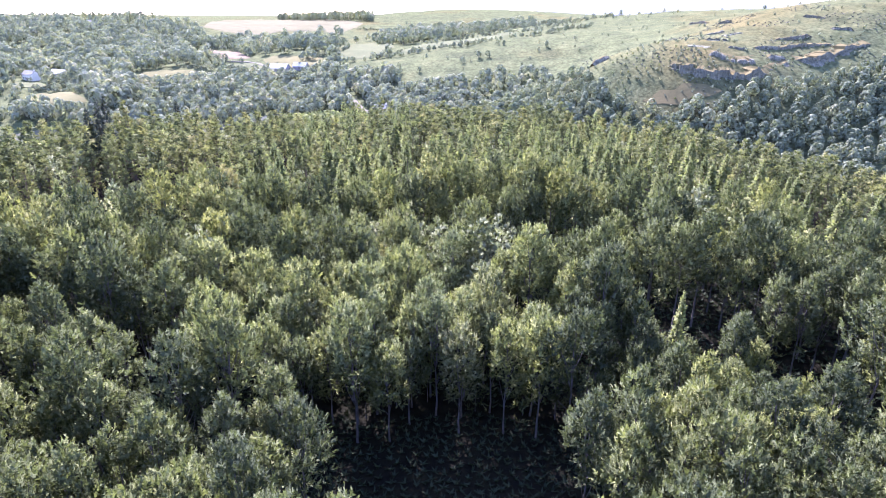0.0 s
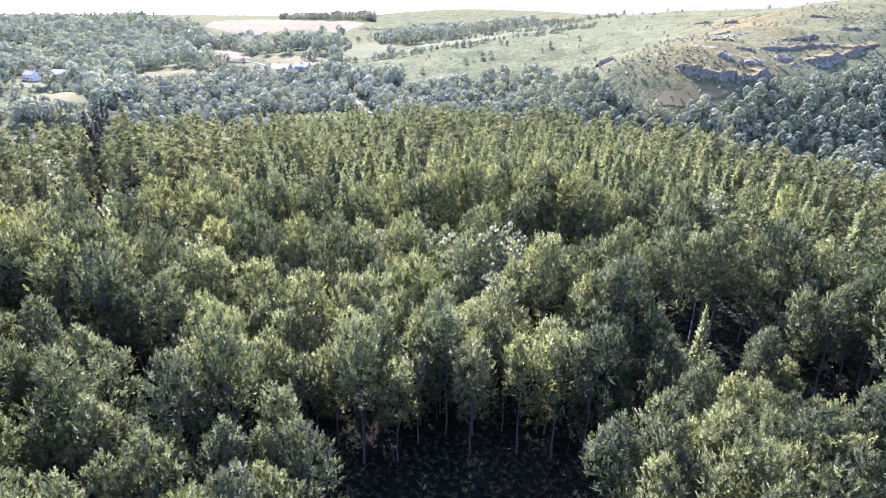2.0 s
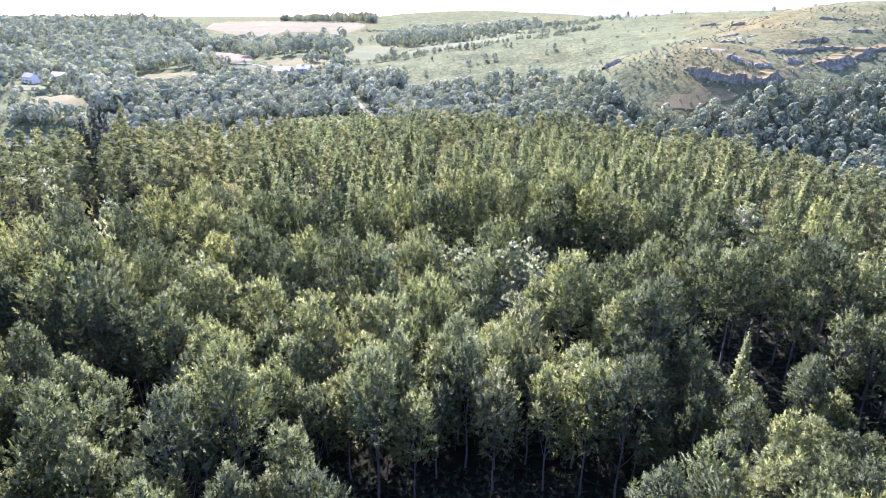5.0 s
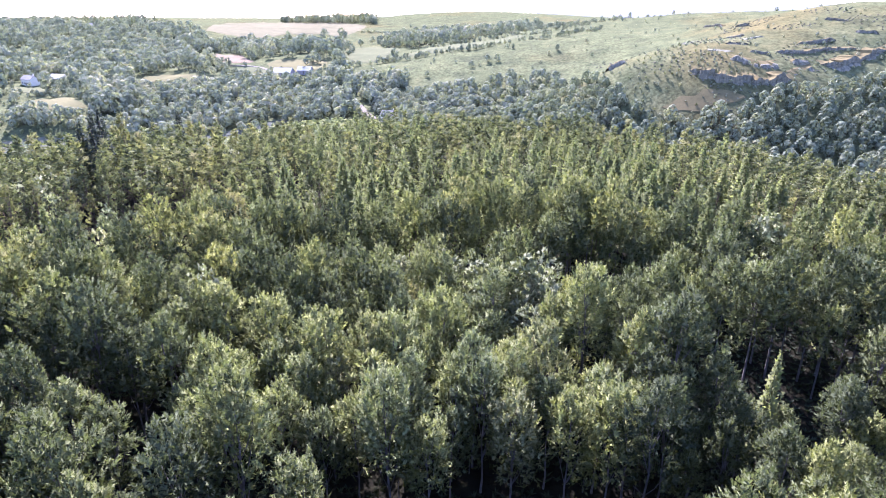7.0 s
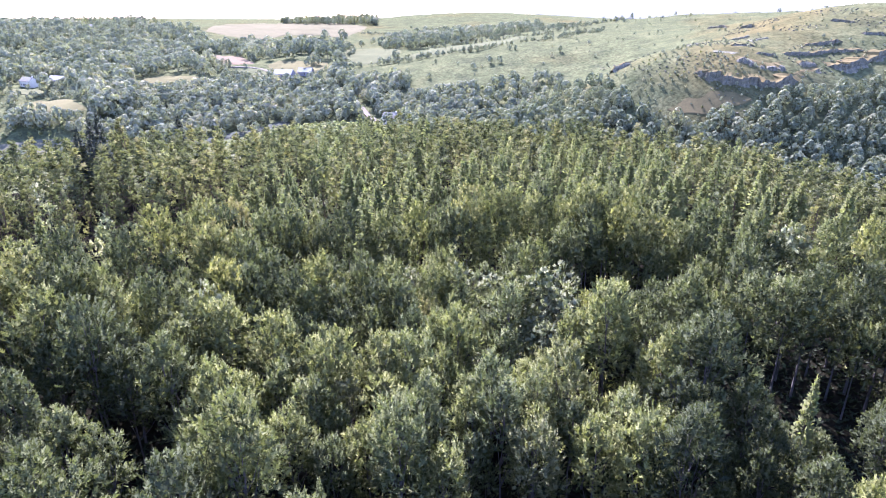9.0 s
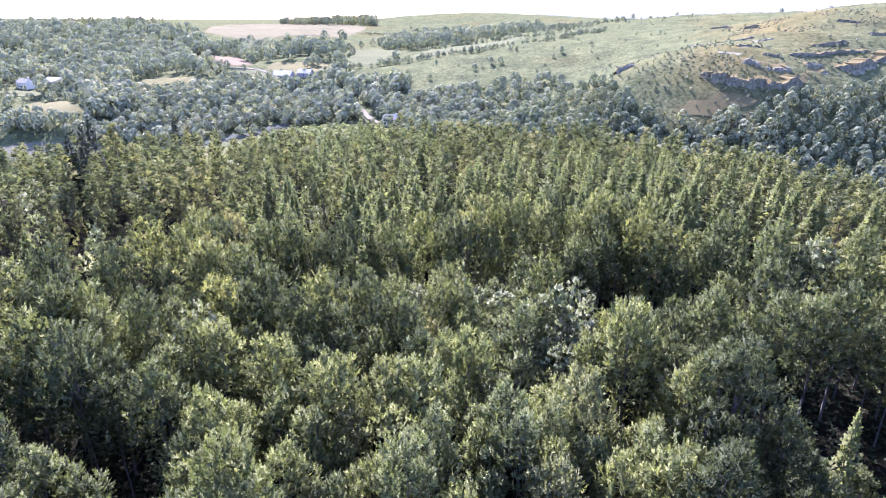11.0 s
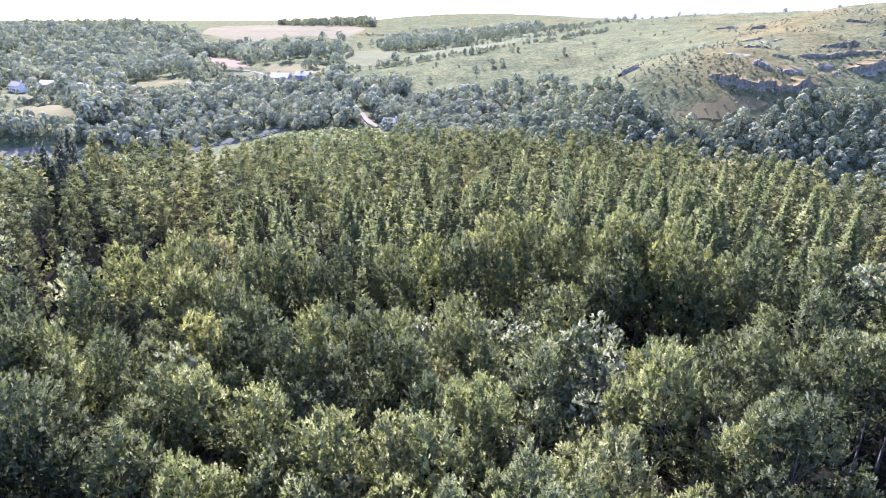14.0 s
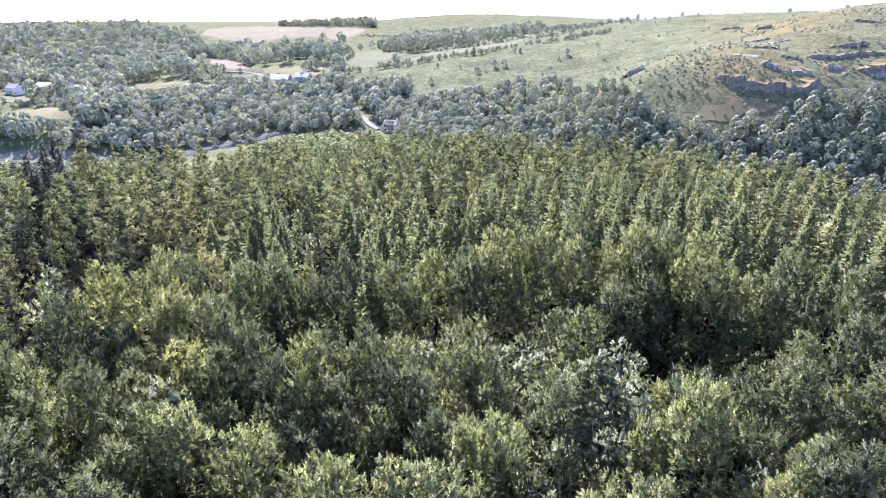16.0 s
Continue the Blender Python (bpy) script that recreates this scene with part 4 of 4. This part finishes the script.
for x, y in scatter(-60, 420, 690, 1150, 24.0, 24, lambda x, y: float(wave(x, y, 60.0, 6.0)) > -0.1):
    if rs.random() < 0.3:
        far_trees.append((x, y, rs.integers(0, 6), rs.uniform(0.3, 0.65), rs.random(), rs.uniform(0, 6.28)))
for x, y in scatter(98, 250, 298, 352, 4.0, 23, lambda x, y: not inside(x, y, WOODS["gorge"][0])):
    if rs.random() < 0.5:
        far_trees.append((x, y, rs.integers(8, 10), rs.uniform(0.2, 0.45), rs.random(), rs.uniform(0, 6.28)))
for x, y in scatter(82, 138, 294, 350, 3.0, 26, lambda x, y: float(wave(x, y, 7.0, 3.0)) > -0.15):
    far_trees.append((x, y, rs.integers(8, 12), rs.uniform(0.12, 0.42), rs.random(), rs.uniform(0, 6.28)))
for x, y in scatter(-95, -25, 205, 335, 3.2, 22, lambda x, y: y > ridge_end(x) + 2 and x > -78 - 0.15 * (y - 205)):
    far_trees.append((x, y, rs.integers(10, 12), rs.uniform(0.7, 1.3), rs.random(), rs.uniform(0, 6.28)))
for x, y in scatter(-225, -122, 205, 318, 4.4, 25, lambda x, y: y > ridge_end(x) + 3 and y > 190 - 0.5 * (x + 90)):
    if float(wave(x, y, 17.0, 2.0)) > -0.25:
        far_trees.append((x, y, rs.integers(10, 12) if rs.random() < 0.7 else rs.integers(0, 6), rs.uniform(0.5, 1.0), rs.random(), rs.uniform(0, 6.28)))
mass("valley_woods", "broadleaved woods and scrub across the valley", "woodland", copse + fine_copse, far_trees, [WOOD, PINE, WOOD, SCRUB, GORGE_WOOD], BARK)

# ---- rock on the hill ----
def crag(line, tall, label, back=7.0, rock=None):
    """A limestone outcrop: an upright face of columns and ledges along a line, its top running back into the hill."""
    pts = np.array(line, float)
    cut = np.concatenate([[0], np.cumsum(np.hypot(*np.diff(pts, axis=0).T))])
    s = np.arange(0, cut[-1] + 0.1, 0.5)
    n = len(s)
    mid = np.stack([np.interp(s, cut, pts[:, k]) for k in (0, 1)], -1)
    for _ in range(6):
        mid[1:-1] = (mid[:-2] + 2 * mid[1:-1] + mid[2:]) / 4
    rr = np.random.default_rng(int(pts[0, 0] * 7 + pts[0, 1]))
    along = np.gradient(mid, axis=0)
    up = np.stack([-along[:, 1], along[:, 0]], -1) / np.linalg.norm(along, axis=1, keepdims=True)
    up = np.where((up[:, 1:] < 0), -up, up)
    column = np.repeat(rr.uniform(-0.55, 0.55, n // 3 + 1), 3)[:n] + np.repeat(rr.uniform(-0.9, 0.9, n // 8 + 1), 8)[:n] + rr.uniform(-0.2, 0.2, n)
    high = 0.82 + 0.3 * wave(s, s * 0.3, 3.5, rr.uniform(0, 9)) + np.repeat(rr.uniform(-0.2, 0.12, n // 5 + 1), 5)[:n]
    high *= np.minimum(1.0, 0.3 + 5.0 * np.minimum(np.arange(n) + 0.5, n - np.arange(n) - 0.5) / n)
    rows = 12
    strata = np.sort(np.concatenate([[0.0, 1.0], rr.uniform(0.1, 0.95, rows - 4)]))
    shelf = np.cumsum(rr.choice([0.0, 0.12, 0.5, 0.9], rows - 2, p=[0.35, 0.35, 0.2, 0.1]))
    base = height(mid[:, 0], mid[:, 1])
    verts, faces = [], []
    for k, (p, d) in enumerate(zip(mid, up)):
        z0, z1 = base[k] - 2.0, base[k] + tall * high[k]
        for j, h in enumerate(strata):
            q = p + d * (column[k] * (1 - 0.4 * h) + shelf[j] + 0.18 * rr.uniform(-1, 1))
            verts.append((q[0], q[1], z0 + (z1 - z0) * (h + 0.02 * math.sin(k * 0.21 + j))))
        for b, drop in ((back * 0.4, 0.25), (back, 0.0)):
            q = p + d * (shelf[-1] + b)
            ground_z = float(height(*q))
            verts.append((q[0], q[1], max(z1 - drop + rr.uniform(-0.2, 0.2), ground_z + 0.1) if b < back else ground_z - 0.5))
        if k:
            o = rows * k
            faces += [(o - rows + j, o + j, o + j + 1, o - rows + j + 1) for j in range(rows - 1)]
    ob = mesh_object("rock_outcrop", verts, faces, [rock or LIMESTONE, rock or OCHRE])
    ob.data.polygons.foreach_set("material_index", np.tile(np.arange(rows - 1) >= rows - 3, n - 1).astype(np.int32))
    return tagged(ob, label, "rock", "limestone outcrops")


crag([(111, 320), (114, 315), (120, 310), (129, 306), (138, 303), (149, 303), (161, 308)], 6.5, "long grey limestone cliff with columns and ledges", 9.0)
crag([(131, 322), (137, 318), (144, 314), (151, 314), (160, 318)], 3.4, "upper tier of grey limestone cliff above a grassy ledge", 7.0)
crag([(161, 309), (169, 314), (177, 319)], 3.2, "broken grey limestone cliff between two higher faces", 6.0)
crag([(176, 321), (187, 318.5), (201, 325), (213, 332), (226, 338)], 5.0, "grey limestone cliff curving round the hillside", 9.0)
crag([(161, 333), (175, 333), (190, 337), (204, 339)], 2.4, "long low limestone scar across the grassy hill", 5.0)
for line in ([(125, 334), (130, 330), (136, 327)], [(138, 407), (142, 400)], [(156, 355), (168, 359)]):
    crag(line, 1.3, "bare pale limestone pavement on the grassy hill", 5.0, PAVEMENT)
LOW_CRAG = "low weathered grey limestone outcrop on the grassy hill"
for line, tall in [([(174, 418), (180, 411)], 2.6), ([(177, 472), (180, 448)], 2.2), ([(209, 384), (216, 373)], 2.4), ([(212, 357), (222, 352)], 2.6), ([(178, 346), (198, 348)], 2.2), ([(146, 330), (156, 328)], 2.0), ([(164, 322), (174, 324)], 2.8), ([(140, 343), (152, 342)], 1.6), ([(84, 352), (93, 355)], 2.6), ([(98, 384), (106, 386)], 1.8), ([(150, 368), (160, 368)], 1.5)]:
    crag(line, tall, LOW_CRAG, 4.0)

# loose stones over the limestone hill and the terrace below the cliff
stones = []
cube = np.array([[-1, -1, -1], [1, -1, -1], [1, 1, -1], [-1, 1, -1], [-1, -1, 1], [1, -1, 1], [1, 1, 1], [-1, 1, 1]]) * 0.5
sides = [(0, 1, 5), (0, 5, 4), (1, 2, 6), (1, 6, 5), (2, 3, 7), (2, 7, 6), (3, 0, 4), (3, 4, 7), (4, 5, 6), (4, 6, 7)]
for x, y in scatter(92, 250, 294, 430, 2.6, 31, lambda x, y: float(wave(x, y, 11.0, 4.0)) > 0.18):
    b = turned(cube * rs.uniform(0.6, 1.25, (8, 3)), x, y, float(height(x, y)) + 0.1, rs.uniform(0, 6), rs.uniform(0.3, 1.2), rs.uniform(0.25, 0.6))
    stones += [b[list(f)] for f in sides]
tagged(new("scree", leaf_mesh("scree", np.array(stones), [LIMESTONE])), "scattered pale limestone boulders and scree on the hill", "stones", kind="stuff")


# ---- houses and barns ----
def boxed(bm, x0, x1, y0, y1, z0, z1):
    v = [bm.verts.new(p) for p in ((x0, y0, z0), (x1, y0, z0), (x1, y1, z0), (x0, y1, z0), (x0, y0, z1), (x1, y0, z1), (x1, y1, z1), (x0, y1, z1))]
    for f in ((0, 3, 2, 1), (4, 5, 6, 7), (0, 1, 5, 4), (1, 2, 6, 5), (2, 3, 7, 6), (3, 0, 4, 7)):
        bm.faces.new([v[i] for i in f])


def part(name, bm, mat, parent, label=""):
    me = bpy.data.meshes.new(name)
    bm.to_mesh(me)
    bm.free()
    me.materials.append(mat)
    ob = new(name, me)
    ob.parent = parent
    if label:
        ob["label"] = label
    return ob


def house(name, label, category, x, y, turn, w, d, h, wall, roof, windows=3, chimney=True):
    root = tagged(new(name), label, category, "valley buildings")
    root.matrix_basis = pose(x, y, float(height(x, y)), 0, 0, turn)
    rise = d * 0.36
    bm = bmesh.new()
    a = [bm.verts.new((sx * w / 2, sy * d / 2, z)) for z in (-1.0, h) for sx, sy in ((-1, -1), (1, -1), (1, 1), (-1, 1))]
    g = [bm.verts.new((sx * w / 2, 0, h + rise)) for sx in (-1, 1)]
    for f in ((0, 1, 5, 4), (2, 3, 7, 6)):
        bm.faces.new([a[i] for i in f])
    bm.faces.new([a[1], a[2], a[6], g[1], a[5]])
    bm.faces.new([a[3], a[0], a[4], g[0], a[7]])
    part("wall", bm, wall, root)
    for sy in (-1, 1):
        bm = bmesh.new()
        o, t = 0.35, 0.18
        low, top = (sy * (d / 2 + o), h - o * rise / (d / 2) + 0.05), (0, h + rise + 0.05)
        v = [bm.verts.new((sx * (w / 2 + o), yy, zz + up)) for up in (0, t) for yy, zz in (low, top) for sx in (-1, 1)]
        for f in ((0, 1, 3, 2), (4, 6, 7, 5), (0, 4, 5, 1), (2, 3, 7, 6), (0, 2, 6, 4), (1, 5, 7, 3)):
            bm.faces.new([v[i] for i in f])
        part("roof_slope", bm, roof, root)
    if chimney:
        bm = bmesh.new()
        boxed(bm, w / 2 - 1.0, w / 2 - 0.2, -0.4, 0.4, h + rise - 0.6, h + rise + 1.1)
        part("chimney", bm, wall, root)
    for k in range(windows):
        for z in ((1.0, 3.6) if h > 4.5 else (1.1,)):
            cx = -w / 2 + w * (k + 0.7) / (windows + 0.4)
            bm = bmesh.new()
            boxed(bm, cx - 0.5, cx + 0.5, -d / 2 - 0.06, -d / 2 + 0.1, z, z + 1.2)
            part("window", bm, GLASS, root, "dark window pane")
    bm = bmesh.new()
    boxed(bm, -0.5, 0.5, -d / 2 - 0.05, -d / 2 + 0.1, 0, 2.05)
    part("door", bm, DOOR_PAINT, root)
    return root


house("farmhouse", "white rendered farmhouse with slate roof among trees", "house", -319, 497, -28, 12, 7, 4.4, RENDERED, SLATE, 4)
house("farm_shed", "long farm shed with pale sheet roof by the farmhouse", "barn", -303, 508, -20, 14, 8, 2.6, STONE_WALL, TIN, 2, False)
house("cottage", "white cottage with slate roof among hedges", "house", -285, 501, -25, 10, 6, 4.2, RENDERED, SLATE, 3)
house("farm_shed", "low shed with pale roof beside the cottage", "barn", -273, 506, -25, 9, 6, 2.6, STONE_WALL, TIN, 1, False)
house("barn", "long barn with pale sheet roof near the road", "barn", -133, 527, -12, 15, 9, 2.4, STONE_WALL, TIN, 0, False)
house("barn", "smaller barn with pale sheet roof in the yard", "barn", -117, 533, -8, 11, 8, 2.4, STONE_WALL, TIN, 0, False)
house("roadside_house", "white roadside house with slate roof in the valley", "house", -37, 382, -20, 8, 6, 4.0, RENDERED, SLATE, 3)
house("hill_house", "white house in a clearing on the wooded hill", "house", -466, 884, -20, 18, 8, 5.0, RENDERED, SLATE, 4)

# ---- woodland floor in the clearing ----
# bracken added over every gap, dark fronds standing in for shade on the floor
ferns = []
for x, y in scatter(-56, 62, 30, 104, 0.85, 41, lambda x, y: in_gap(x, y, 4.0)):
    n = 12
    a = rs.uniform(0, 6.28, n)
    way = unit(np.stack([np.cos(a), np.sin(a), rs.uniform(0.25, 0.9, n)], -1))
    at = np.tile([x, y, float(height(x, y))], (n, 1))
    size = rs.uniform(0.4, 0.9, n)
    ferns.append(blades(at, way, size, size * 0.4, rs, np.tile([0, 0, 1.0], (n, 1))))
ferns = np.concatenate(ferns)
tagged(new("bracken", leaf_mesh("bracken", ferns, [FERN], rs.random(len(ferns)))), "low bracken, its green darkened for the shade in the clearings", "undergrowth", kind="stuff")
ribbon("forest_path", [(36, 38), (39.5, 46), (41.5, 51), (41.8, 54)], 2.2, GRAVEL, "pale stony forest path between the trees", "path", 0.12)
crown, ends = spray_crown(rs, 9.5, 1.6, 3.0, 24, 160, 7, 0.3, 0.5)
rusty = tree("dying_tree", "small dying tree with rust brown leaves", "tree", "", crown, RUST, BARK, 9.5, ends, 0.1)
rusty.matrix_basis = pose(8.2, 84.5, float(height(8.2, 84.5)))
